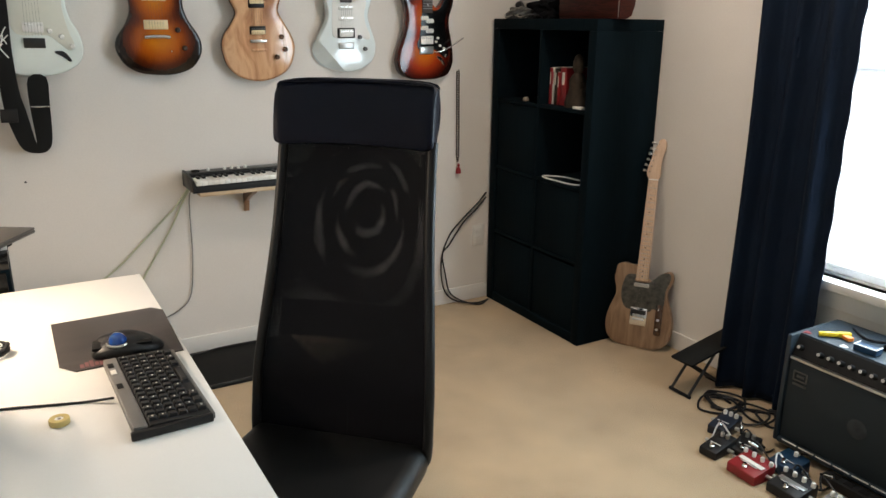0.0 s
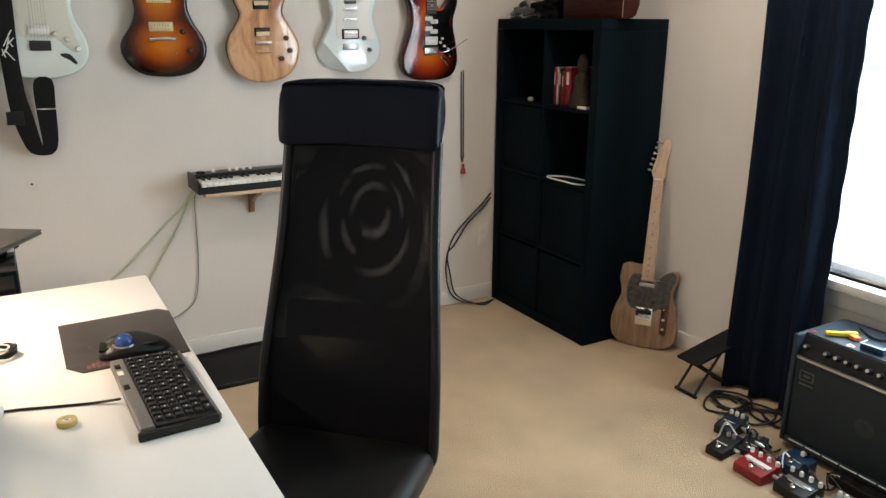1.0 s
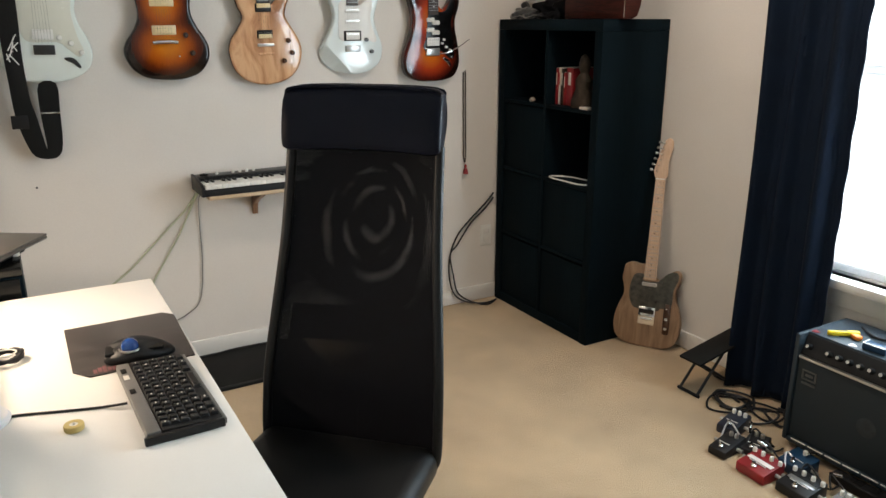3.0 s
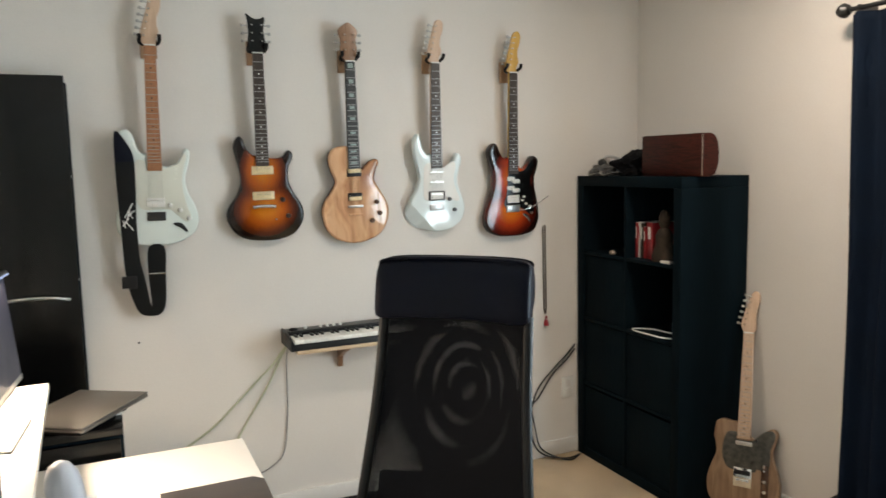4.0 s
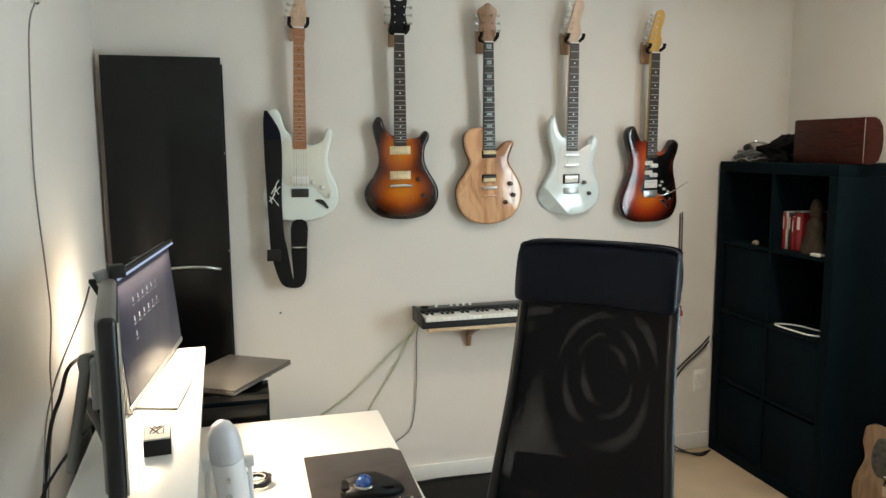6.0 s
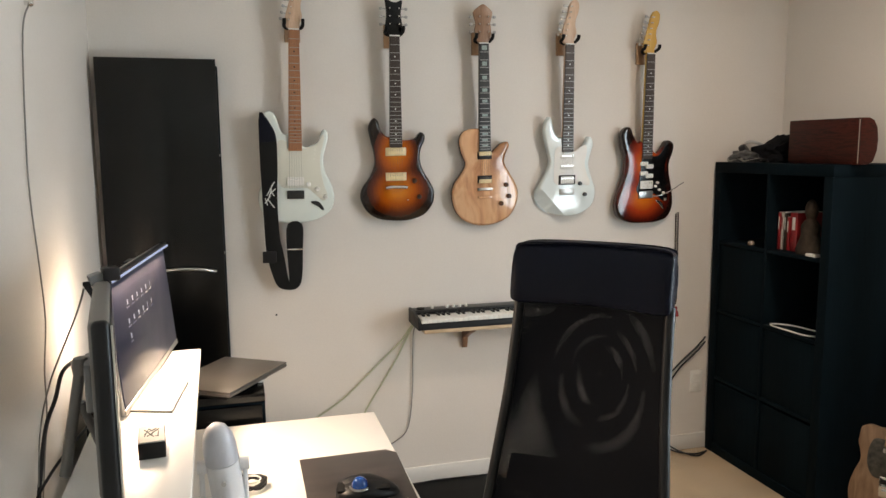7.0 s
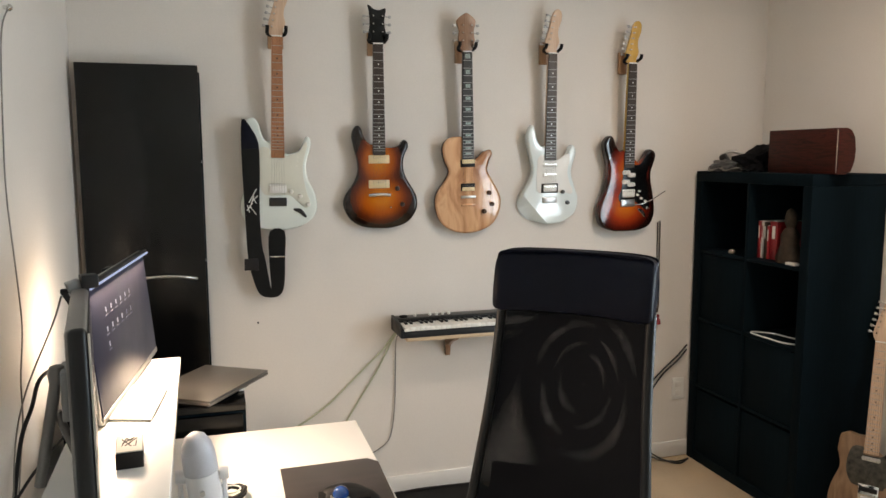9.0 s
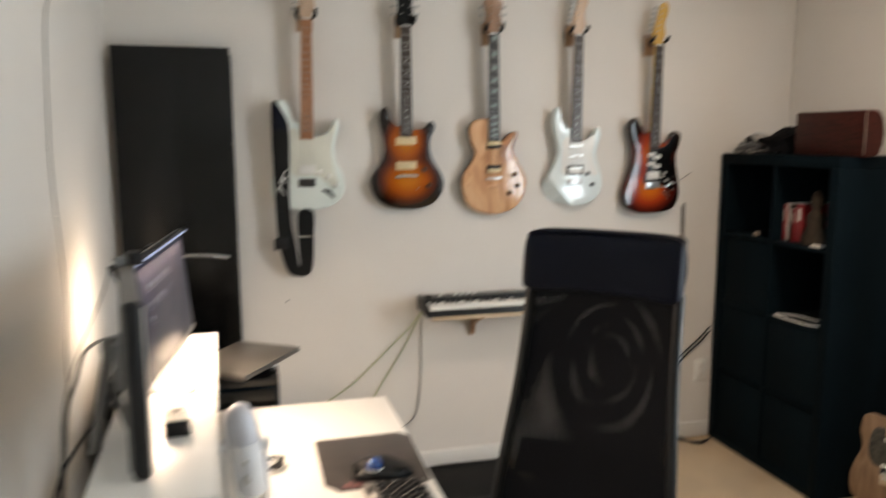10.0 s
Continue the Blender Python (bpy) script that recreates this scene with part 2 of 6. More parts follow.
glass = bpy.data.materials.new("window_glass")
glass.use_nodes = True
glass.node_tree.nodes["Principled BSDF"].inputs["Transmission Weight"].default_value = 1
glass.node_tree.nodes["Principled BSDF"].inputs["Roughness"].default_value = 0.0
M["glass"] = glass


slat_vinyl = material("translucent_white_vinyl", (0.80, 0.80, 0.78), 0.5, vary=0.02)
see, mix = slat_vinyl.node_tree.nodes.new("ShaderNodeBsdfTranslucent"), slat_vinyl.node_tree.nodes.new("ShaderNodeMixShader")
see.inputs[0].default_value, mix.inputs[0].default_value = (0.92, 0.94, 0.95, 1), 0.75
for a, b in ((slat_vinyl.node_tree.nodes["Principled BSDF"].outputs[0], mix.inputs[1]), (see.outputs[0], mix.inputs[2]), (mix.outputs[0], slat_vinyl.node_tree.nodes["Material Output"].inputs[0])):
    slat_vinyl.node_tree.links.new(a, b)
M["slat"] = slat_vinyl


def netting(name, pitch, gap):
    """Woven net: real holes between dark threads."""
    m = material(name, (0.006, 0.006, 0.008), 0.6, spec=0.1)
    n, l = m.node_tree.nodes, m.node_tree.links
    co, sp = n.new("ShaderNodeTexCoord"), n.new("ShaderNodeSeparateXYZ")
    l.new(co.outputs["Object"], sp.inputs[0])
    held = []
    for axis in (0, 2):
        a, b = n.new("ShaderNodeMath"), n.new("ShaderNodeMath")
        a.operation, b.operation = "FLOORED_MODULO", "LESS_THAN"
        a.inputs[1].default_value, b.inputs[1].default_value = pitch, gap * pitch
        l.new(sp.outputs[axis], a.inputs[0]), l.new(a.outputs[0], b.inputs[0])
        held.append(b.outputs[0])
    mu, su = n.new("ShaderNodeMath"), n.new("ShaderNodeMath")
    mu.operation, su.operation = "MULTIPLY", "SUBTRACT"
    su.inputs[0].default_value = 1
    l.new(held[0], mu.inputs[0]), l.new(held[1], mu.inputs[1]), l.new(mu.outputs[0], su.inputs[1])
    l.new(su.outputs[0], n["Principled BSDF"].inputs["Alpha"])
    return m


M["net_front"] = netting("chair_net_front", 0.0024, 0.25)
M["net_back"] = netting("chair_net_back", 0.0024, 0.36)


from mathutils.geometry import delaunay_2d_cdt


# ---- mesh makers: each adds to a bmesh and returns it ----
def rbox(x0, y0, z0, x1, y1, z1, bevel=0.0, bm=None, seg=2, m=None):
    bm = bm or bmesh.new()
    made = bmesh.ops.create_cube(bm, size=1)["verts"]
    for v in made:
        v.co = Vector(((x0 + x1) / 2 + v.co.x * (x1 - x0), (y0 + y1) / 2 + v.co.y * (y1 - y0), (z0 + z1) / 2 + v.co.z * (z1 - z0)))
        if m:
            v.co = m @ v.co
    if bevel:
        edges = {e for v in made for e in v.link_edges}
        bmesh.ops.bevel(bm, geom=list(edges), offset=bevel, segments=seg, profile=0.5, affect="EDGES")
    return bm


def lathe(profile, seg=24, bm=None, m=None):
    """Turns (radius, height) pairs about z."""
    bm = bm or bmesh.new()
    m = m or Matrix()
    rings = []
    for r, z in profile:
        if r < 1e-6:
            rings.append([bm.verts.new(m @ Vector((0, 0, z)))])
        else:
            rings.append([bm.verts.new(m @ Vector((r * math.cos(2 * math.pi * i / seg), r * math.sin(2 * math.pi * i / seg), z))) for i in range(seg)])
    for a, b in zip(rings, rings[1:]):
        for i in range(seg):
            j = (i + 1) % seg
            q = [a[i % len(a)], a[j % len(a)], b[j % len(b)], b[i % len(b)]]
            q = [v for k, v in enumerate(q) if v not in q[:k]]
            if len(q) > 2:
                bm.faces.new(q)
    for r in (rings[0], rings[-1]):
        if len(r) > 1:
            bm.faces.new(r)
    bmesh.ops.recalc_face_normals(bm, faces=bm.faces)
    return bm


def rod(a, b, r, bm=None, seg=10, r2=None):
    a, b = Vector(a), Vector(b)
    m = Matrix.Translation(a) @ (b - a).to_track_quat("Z", "Y").to_matrix().to_4x4()
    return lathe([(r, 0), (r2 or r, (b - a).length)], seg, bm, m)


def spline(points, sub=5, closed=False):
    pts = [Vector(p) for p in points]
    n = len(pts)
    out = []
    for i in range(n if closed else n - 1):
        p = [pts[(i + k) % n] if closed else pts[min(max(i + k, 0), n - 1)] for k in (-1, 0, 1, 2)]
        for s in range(sub):
            t = s / sub
            out.append(0.5 * (2 * p[1] + (p[2] - p[0]) * t + (2 * p[0] - 5 * p[1] + 4 * p[2] - p[3]) * t * t + (3 * p[1] - p[0] - 3 * p[2] + p[3]) * t ** 3))
    if not closed:
        out.append(pts[-1])
    return out


def tube(points, r, sides=8, sub=6, bm=None, closed=False):
    bm = bm or bmesh.new()
    pts = spline(points, sub, closed)
    rings, up = [], Vector((0.3, 0.2, 0.93))
    n = len(pts)
    for i, p in enumerate(pts):
        d = (pts[(i + 1) % n] - pts[i - 1]) if closed else (pts[min(i + 1, n - 1)] - pts[max(i - 1, 0)])
        d.normalize()
        side = d.cross(up)
        if side.length < 0.1:
            side = d.cross(Vector((1, 0, 0)))
        side.normalize()
        up = side.cross(d).normalized()
        rings.append([bm.verts.new(p + r * (side * math.cos(2 * math.pi * k / sides) + up * math.sin(2 * math.pi * k / sides))) for k in range(sides)])
    for a, b in zip(rings, rings[1:] + rings[:1] if closed else rings[1:]):
        for k in range(sides):
            bm.faces.new((a[k], a[(k + 1) % sides], b[(k + 1) % sides], b[k]))
    if not closed:
        bm.faces.new(rings[0]), bm.faces.new(rings[-1])
    bmesh.ops.recalc_face_normals(bm, faces=bm.faces)
    return bm


def slab(outline, y0, y1, edge=0.004, sub=5, bm=None, steps=3, smooth=True, m=None, cut=None):
    """A plate with rounded rims: the outline in local x and z, from y0 (front) to y1 (back)."""
    bm = bm or bmesh.new()
    pts = [Vector((p[0], 0, p[1])) for p in outline]
    pts = spline(pts, sub, True) if smooth else pts
    turn = sum(a.x * b.z - b.x * a.z for a, b in zip(pts, pts[1:] + pts[:1]))
    if turn < 0:
        pts.reverse()
    n = len(pts)
    ins = []
    for i in range(n):
        d = (pts[(i + 1) % n] - pts[i - 1]).normalized()
        ins.append(Vector((-d.z, 0, d.x)))
    levels = []
    for k in range(steps + 1):
        a = math.pi / 2 * k / steps
        levels.append((edge * (1 - math.sin(a)), y0 + edge * (1 - math.cos(a))))
    levels += [(i, y1 - (y - y0)) for i, y in reversed(levels)]
    rings = []
    if cut:
        ca, cb = Vector((cut[0][0], 0, cut[0][1])), Vector((cut[1][0], 0, cut[1][1]))
        cn = Vector((-(cb - ca).z, 0, (cb - ca).x)).normalized()
    for inset, y in levels:
        ring = []
        for p, d in zip(pts, ins):
            co = p + d * inset + Vector((0, y, 0))
            if cut:
                co.y = min(y1, co.y + cut[2] * max(0, (co - Vector((0, y, 0)) - ca).dot(cn)))
            ring.append(bm.verts.new(m @ co if m else co))
        rings.append(ring)
    for a, b in zip(rings, rings[1:]):
        for i in range(n):
            bm.faces.new((a[i], a[(i + 1) % n], b[(i + 1) % n], b[i]))
    for ring, front in ((rings[0], True), (rings[-1], False)):
        inset = levels[0][0]
        flat = [Vector(((p + d * inset).x, (p + d * inset).z)) for p, d in zip(pts, ins)]
        held, extra = list(ring), []
        if cut and front:
            for k in range(1, 12):
                q = ca.lerp(cb, k / 12)
                extra.append(Vector((q.x, q.z)))
                held.append(bm.verts.new((q.x, y0, q.z)))
        links = [(i, (i + 1) % n) for i in range(n)] + [(n + k, n + k + 1) for k in range(len(extra) - 1)]
        _, _, tris, back_to, _, _ = delaunay_2d_cdt(flat + extra, links, [], 1, 1e-7)
        for t in tris:
            ids = [back_to[k][0] for k in t if back_to[k]]
            if len(set(ids)) == 3:
                try:
                    bm.faces.new([held[k] for k in ids])
                except ValueError:
                    pass
    bmesh.ops.recalc_face_normals(bm, faces=bm.faces)
    return bm


def sheet(nu, nv, place, thick, bm=None):
    """A curved sheet with thickness along y: place(u, v) gives its front point for u, v in 0..1."""
    bm = bm or bmesh.new()
    layers = []
    for off in (0, thick):
        layers.append([[bm.verts.new(Vector(place(i / nu, j / nv)) + Vector((0, off, 0))) for j in range(nv + 1)] for i in range(nu + 1)])
    for g in layers:
        for i in range(nu):
            for j in range(nv):
                bm.faces.new((g[i][j], g[i + 1][j], g[i + 1][j + 1], g[i][j + 1]))
    a, b = layers
    rim = [(i, 0) for i in range(nu)] + [(nu, j) for j in range(nv)] + [(i, nv) for i in range(nu, 0, -1)] + [(0, j) for j in range(nv, 0, -1)]
    for (i, j), (k, h) in zip(rim, rim[1:] + rim[:1]):
        bm.faces.new((a[i][j], a[k][h], b[k][h], b[i][j]))
    bmesh.ops.recalc_face_normals(bm, faces=bm.faces)
    return bm


def meshed(name, bm, mat, angle=38):
    me = bpy.data.meshes.new(name)
    bm.to_mesh(me)
    bm.free()
    me.materials.append(mat)
    me.polygons.foreach_set("use_smooth", [True] * len(me.polygons))
    me.set_sharp_from_angle(angle=radians(angle))
    return me


def part(name, bm, mat, parent, label="", m=None):
    me = bm if isinstance(bm, bpy.types.Mesh) else meshed(name, bm, mat)
    ob = new(name, me)
    ob.parent = parent
    if m is not None:
        ob.matrix_local = m
    return tagged(ob, label)


def thing(name, m, label, category, group=""):
    ob = new(name)
    ob.empty_display_size = 0.05
    ob.matrix_world = m
    return tagged(ob, label, category, group)


def solid(name, bm, mat, label, category, m=None, group=""):
    ob = new(name, meshed(name, bm, mat))
    if m is not None:
        ob.matrix_world = m
    return tagged(ob, label, category, group)


def structure(name, bm, mat, label, category):
    return tagged(new(name, meshed(name, bm, mat)), label, category, kind="structure")

# ---- the room ----
structure("floor", rbox(WEST - 0.1, SOUTH - 0.1, -0.10, EAST + 0.1, NORTH + 0.1, 0), M["carpet"], "beige cut-pile carpet with faint worn patches", "floor")
structure("wall_north", rbox(WEST - 0.1, NORTH, 0, EAST + 0.12, NORTH + 0.12, CEIL), M["paint"], "warm grey painted plaster wall", "wall")
structure("wall_west", rbox(WEST - 0.12, SOUTH, 0, WEST, NORTH, CEIL), M["paint"], "warm grey painted plaster wall behind the desk", "wall")
bm = rbox(EAST, SOUTH, 0, EAST + 0.12, WIN["y0"], CEIL)
rbox(EAST, WIN["y1"], 0, EAST + 0.12, NORTH, CEIL, bm=bm)
rbox(EAST, WIN["y0"], 0, EAST + 0.12, WIN["y1"], WIN["z0"], bm=bm)
rbox(EAST, WIN["y0"], WIN["z1"], EAST + 0.12, WIN["y1"], CEIL, bm=bm)
structure("wall_east", bm, M["paint"], "warm grey painted plaster wall with a window", "wall")
bm = rbox(WEST - 0.12, SOUTH - 0.12, 0, EAST + 0.12, SOUTH, CEIL)
structure("wall_south", bm, M["paint"], "warm grey painted plaster wall behind the viewer", "wall")
structure("ceiling", rbox(WEST - 0.12, SOUTH - 0.12, CEIL, EAST + 0.12, NORTH + 0.12, CEIL + 0.1), M["ceiling"], "white textured ceiling", "ceiling")

H, D = 0.085, 0.013
base = lambda x0, y0, x1, y1: rbox(x0, y0, 0.002, x1, y1, H, 0.004)
for name, bm in (("baseboard_north", base(WEST + D, NORTH - D, EAST - D, NORTH)), ("baseboard_east", base(EAST - D, SOUTH + D, EAST, NORTH)), ("baseboard_west", base(WEST, SOUTH + D, WEST + D, NORTH)), ("baseboard_south", base(WEST + D, SOUTH, EAST - D, SOUTH + D))):
    structure(name, bm, M["trim"], "white painted baseboard along the carpet", "baseboard")

# window in the east wall
win = tagged(new("window_1"), "white window with a drawn blind, blown out by daylight", "window", kind="structure")
y0, y1, z0, z1 = WIN["y0"], WIN["y1"], WIN["z0"], WIN["z1"]
bm = rbox(EAST + 0.06, y0, z0, EAST + 0.11, y0 + 0.05, z1, 0.004)
rbox(EAST + 0.06, y1 - 0.05, z0, EAST + 0.11, y1, z1, 0.004, bm)
rbox(EAST + 0.06, y0 + 0.05, z0, EAST + 0.11, y1 - 0.05, z0 + 0.05, 0.004, bm)
rbox(EAST + 0.06, y0 + 0.05, z1 - 0.05, EAST + 0.11, y1 - 0.05, z1, 0.004, bm)
rbox(EAST + 0.065, y0 + 0.05, 1.30, EAST + 0.105, y1 - 0.05, 1.34, 0.004, bm)
part("window_frame", bm, M["trim"], win)
bm = rbox(EAST - 0.055, y0 - 0.06, z0 - 0.036, EAST + 0.06, y1 + 0.06, z0, 0.006)
part("window_sill", bm, M["trim"], win, "white painted wooden sill")
part("apron", rbox(EAST - 0.016, y0 - 0.03, z0 - 0.11, EAST - 0.001, y1 + 0.03, z0 - 0.036, 0.004), M["trim"], win)
for a, b in ((z0 + 0.05, 1.30), (1.34, z1 - 0.05)):
    p = part("pane", rbox(EAST + 0.083, y0 + 0.05, a, EAST + 0.087, y1 - 0.05, b), M["glass"], win)
    p.visible_shadow = False
blind = thing("window_blind", Matrix.Translation((EAST + 0.035, (y0 + y1) / 2, 0)), "white slatted blind, drawn down in bright daylight", "blind")
me = meshed("slat", rbox(-0.016, -(y1 - y0) / 2 + 0.004, -0.0006, 0.016, (y1 - y0) / 2 - 0.004, 0.0006), M["slat"])
z = z0 + 0.024
while z < z1 - 0.05:
    part("slat", me, None, blind, m=pose(0, 0, z, 0, 64, 0))
    z += 0.026
part("bottom_rail", rbox(-0.010, -(y1 - y0) / 2 + 0.004, z0 + 0.0005, 0.010, (y1 - y0) / 2 - 0.004, z0 + 0.009, 0.002), M["white_plastic"], blind)
part("head_rail", rbox(-0.02, -(y1 - y0) / 2 + 0.01, z1 - 0.045, 0.02, (y1 - y0) / 2 - 0.01, z1 - 0.004, 0.003), M["white_plastic"], blind)
structure("backdrop", rbox(EAST + 1.2, -1.2, -0.4, EAST + 1.22, 3.2, 3.2), M["sky_glow"], "bright hazy daylight outside the window", "sky")
dome = thing("ceiling_lamp", Matrix.Translation((1.90, 1.50, CEIL)), "round white glass ceiling lamp, lit", "ceiling lamp")
part("rose", lathe([(0.06, -0.0005), (0.06, -0.02), (0, -0.02)], 24), M["trim"], dome)
part("shade", lathe([(0.15, -0.0205), (0.165, -0.045), (0.150, -0.062), (0.02, -0.064), (0, -0.064)], 32), M["white_plastic"], dome)
# curtain on its rod
curtain = thing("curtain", Matrix.Translation((2.575, 1.510, 0)), "dark navy curtain hanging in deep folds beside the window", "curtain")
rnd = random.Random(4)
ph = [rnd.uniform(0, 6.28) for _ in range(6)]


def fold(u, v):
    z = 0.012 + 2.075 * v
    half = 0.192 - 0.014 * (1 - v) + 0.010 * math.sin(3 * v + 1)
    y = (u - 0.5) * 2 * half + 0.040 * u * v + 0.006 * math.sin(9 * u + 4 * v + ph[0])
    deep = 0.026 + 0.016 * (1 - v) ** 0.6
    slack = 0.35 + 0.65 * u
    x = deep * slack * (math.sin(u * 19 + 0.7 * math.sin(2.2 * v + ph[1])) + 0.40 * math.sin(u * 37 + ph[2] + 1.2 * v)) + 0.006 * math.sin(7 * v + 5 * u) + 0.004 * (1 - u) ** 6 * math.sin(70 * v)
    return (x - 0.02 * (1 - v), y, z)


bm = sheet(96, 60, fold, 0.0)
bmesh.ops.remove_doubles(bm, verts=bm.verts, dist=1e-5)
cloth = part("cloth", bm, M["navy"], curtain)
th = cloth.modifiers.new("thickness", "SOLIDIFY")
th.thickness = 0.004
part("hem", tube([Vector(fold(i / 40, 0.0)) + Vector((0, 0, 0.004)) for i in range(41)], 0.004, 6, 1), M["navy"], curtain)
rodt = thing("curtain_rod", Matrix.Translation((2.565, 0.9, 2.105)), "black metal curtain rod with a ball finial", "curtain rod")
part("pole", rod((0, -0.85, 0), (0, 0.855, 0), 0.009), M["dark_metal"], rodt)
part("finial", lathe([(0, -0.028), (0.015, -0.024), (0.026, -0.008), (0.028, 0.004), (0.018, 0.022), (0, 0.028)], 18, m=pose(0, 0.87, 0, 90, 0, 0)), M["dark_metal"], rodt)
part("bracket", rbox(-0.006, 0.80, -0.03, 0.094, 0.812, 0.012, 0.002), M["dark_metal"], rodt)
part("bracket", rbox(-0.006, -0.81, -0.03, 0.094, -0.798, 0.012, 0.002), M["dark_metal"], rodt)

# ---- cube shelf in the corner ----
SX0, SX1, SY0, SY1, SH = 2.262, 2.65, 2.283, 3.058, 1.49
shelf = thing("cube_shelf", Matrix.Translation((SX0, SY0, 0)), "tall black-brown cube shelf with two columns of four cells, partly filled", "shelf")
dx, dy, T = SX1 - SX0, SY1 - SY0, 0.05
part("side_panel", rbox(0, 0, 0, dx, T, SH - T, 0.002), M["black_lam"], shelf)
part("side_panel", rbox(0, dy - T, 0, dx, dy, SH - T, 0.002), M["black_lam"], shelf)
part("top_board", rbox(0, 0, SH - T + 0.0005, dx, dy, SH, 0.002), M["black_lam"], shelf)
part("bottom_board", rbox(0.002, T + 0.0005, 0, dx, dy - T - 0.0005, T, 0.001), M["black_lam"], shelf)
part("divider", rbox(0.003, dy / 2 - 0.008, T, dx, dy / 2 + 0.008, SH - T, 0.001), M["black_lam"], shelf)
part("back_panel", rbox(dx - 0.004, T, T, dx - 0.001, dy - T, SH - T), M["black_lam"], shelf)
cell = (SH - 2 * T) / 4
for r in (1, 2, 3):
    for a, b in ((T, dy / 2 - 0.009), (dy / 2 + 0.009, dy - T)):
        part("shelf_board", rbox(0.004, a, T + r * cell - 0.008, dx - 0.005, b, T + r * cell + 0.008, 0.001), M["black_lam"], shelf)


def storage_box(y, z, lab):
    w, h = dy / 2 - T - 0.015, cell - 0.022
    b = thing("storage_box", Matrix.Translation((SX0 + 0.010, SY0 + y, z)), lab, "storage box", "boxes in the cube shelf")
    part("box_body", rbox(0.0125, -w / 2 + 0.004, 0, dx - 0.05, w / 2 - 0.004, h - 0.004, 0.003), M["black_box"], b)
    part("box_front", rbox(0, -w / 2, 0, 0.012, w / 2, h, 0.0025), M["black_lam"], b)


cy = (T + dy / 2 - 0.009) / 2
for y, r in ((cy, 0), (cy, 1), (dy - cy, 0), (dy - cy, 1), (dy - cy, 2)):
    storage_box(y, T + r * cell + (0.009 if r else 0.001), "black insert box with a flat front filling a shelf cell")

zb = T + 3 * cell + 0.009
tints = [M["red"], M["paper"], M["paper"], M["bronze"], M["red"], M["red"]]
y = 2.655
for i, (mt, w, hh) in enumerate(zip(tints, (0.014, 0.012, 0.014, 0.012, 0.012, 0.046), (0.168, 0.170, 0.160, 0.168, 0.150, 0.172))):
    x = 2.315 + 0.006 * (i % 3)
    b = thing("book", Matrix.Translation((x, y - w, zb)), ("red book standing among others in the shelf", "pale book standing among others in the shelf", "pale book standing among others in the shelf", "brown book standing among others in the shelf", "red book standing among others in the shelf", "thick red boxed book standing in the shelf")[i], "book", "books in the shelf")
    part("cover", rbox(0, 0.0005, 0, 0.14, w - 0.0005, hh, 0.001), mt, b)
    part("page_block", rbox(0.004, 0.002, hh, 0.135, w - 0.002, hh + 0.002), M["paper"], b)
    part("spine_mark", rbox(-0.001, w * 0.3, hh * 0.55, 0.0, w * 0.7, hh * 0.88), M["paper"] if mt != M["paper"] else M["red"], b)
    y -= w
    if abs(y - (SY0 + dy / 2)) < 0.03 and y > SY0 + dy / 2:
        y = SY0 + dy / 2 - 0.010
fig = lathe([(0, 0), (0.052, 0.0), (0.055, 0.02), (0.046, 0.05), (0.040, 0.085), (0.044, 0.12), (0.030, 0.145), (0.020, 0.155), (0.028, 0.175), (0.031, 0.20), (0.022, 0.225), (0.008, 0.238), (0, 0.24)], 20)
for v in fig.verts:
    v.co.x *= 0.8
    if v.co.z < 0.06:
        v.co.y *= 1.35
    v.co += 0.004 * noise.noise_vector(v.co * 40)
solid("figurine", fig, M["bronze"], "dark bronze seated figurine on the shelf beside the books", "figurine", Matrix.Translation((2.325, 2.462, zb)))
solid("small_box", rbox(0, 0, 0, 0.03, 0.055, 0.012, 0.002), M["paper"], "small white card box at the shelf's edge", "box", Matrix.Translation((2.272, 2.372, zb)))
solid("pebble", lathe([(0, 0), (0.014, 0.002), (0.017, 0.011), (0.010, 0.021), (0, 0.023)], 12), M["binding"], "small pale trinket on the shelf", "trinket", Matrix.Translation((2.29, 2.80, zb)))
zl = T + 2 * cell + 0.009
solid("charger_cable", tube([(2.60, 2.34, zl + 0.004), (2.40, 2.345, zl + 0.004), (2.29, 2.40, zl + 0.004), (2.268, 2.50, zl + 0.006), (2.262, 2.58, zl + 0.007), (2.275, 2.622, zl + 0.006), (2.31, 2.63, zl + 0.004), (2.36, 2.57, zl + 0.004), (2.38, 2.47, zl + 0.004), (2.42, 2.40, zl + 0.004), (2.60, 2.37, zl + 0.004)], 0.0038, 8, 6), M["white_plastic"], "white charger cable lying in a loop in the shelf", "cable")

# wooden box on top, with a rounded back
wb = thing("wooden_box", Matrix.Translation((2.345, 2.247, SH)) @ pose(0, 0, 0), "dark red-brown wooden box with a rounded back", "box")
prof = [(0, 0), (0.045, 0.0), (0.070, 0.012), (0.086, 0.055), (0.089, 0.10), (0.082, 0.15), (0.064, 0.178), (0.042, 0.188), (0, 0.187)]
bm = slab(prof, 0.006, 0.392, 0.004, 3, smooth=False, m=Matrix())
part("case", bm, M["mahogany"], wb, m=pose(0, 0, 0))
part("end_trim", slab([(p[0] * 0.99 + 0.001, p[1] * 0.99 + 0.001) for p in prof], 0.0, 0.005, 0.002, 3, smooth=False), M["mahogany"], wb)
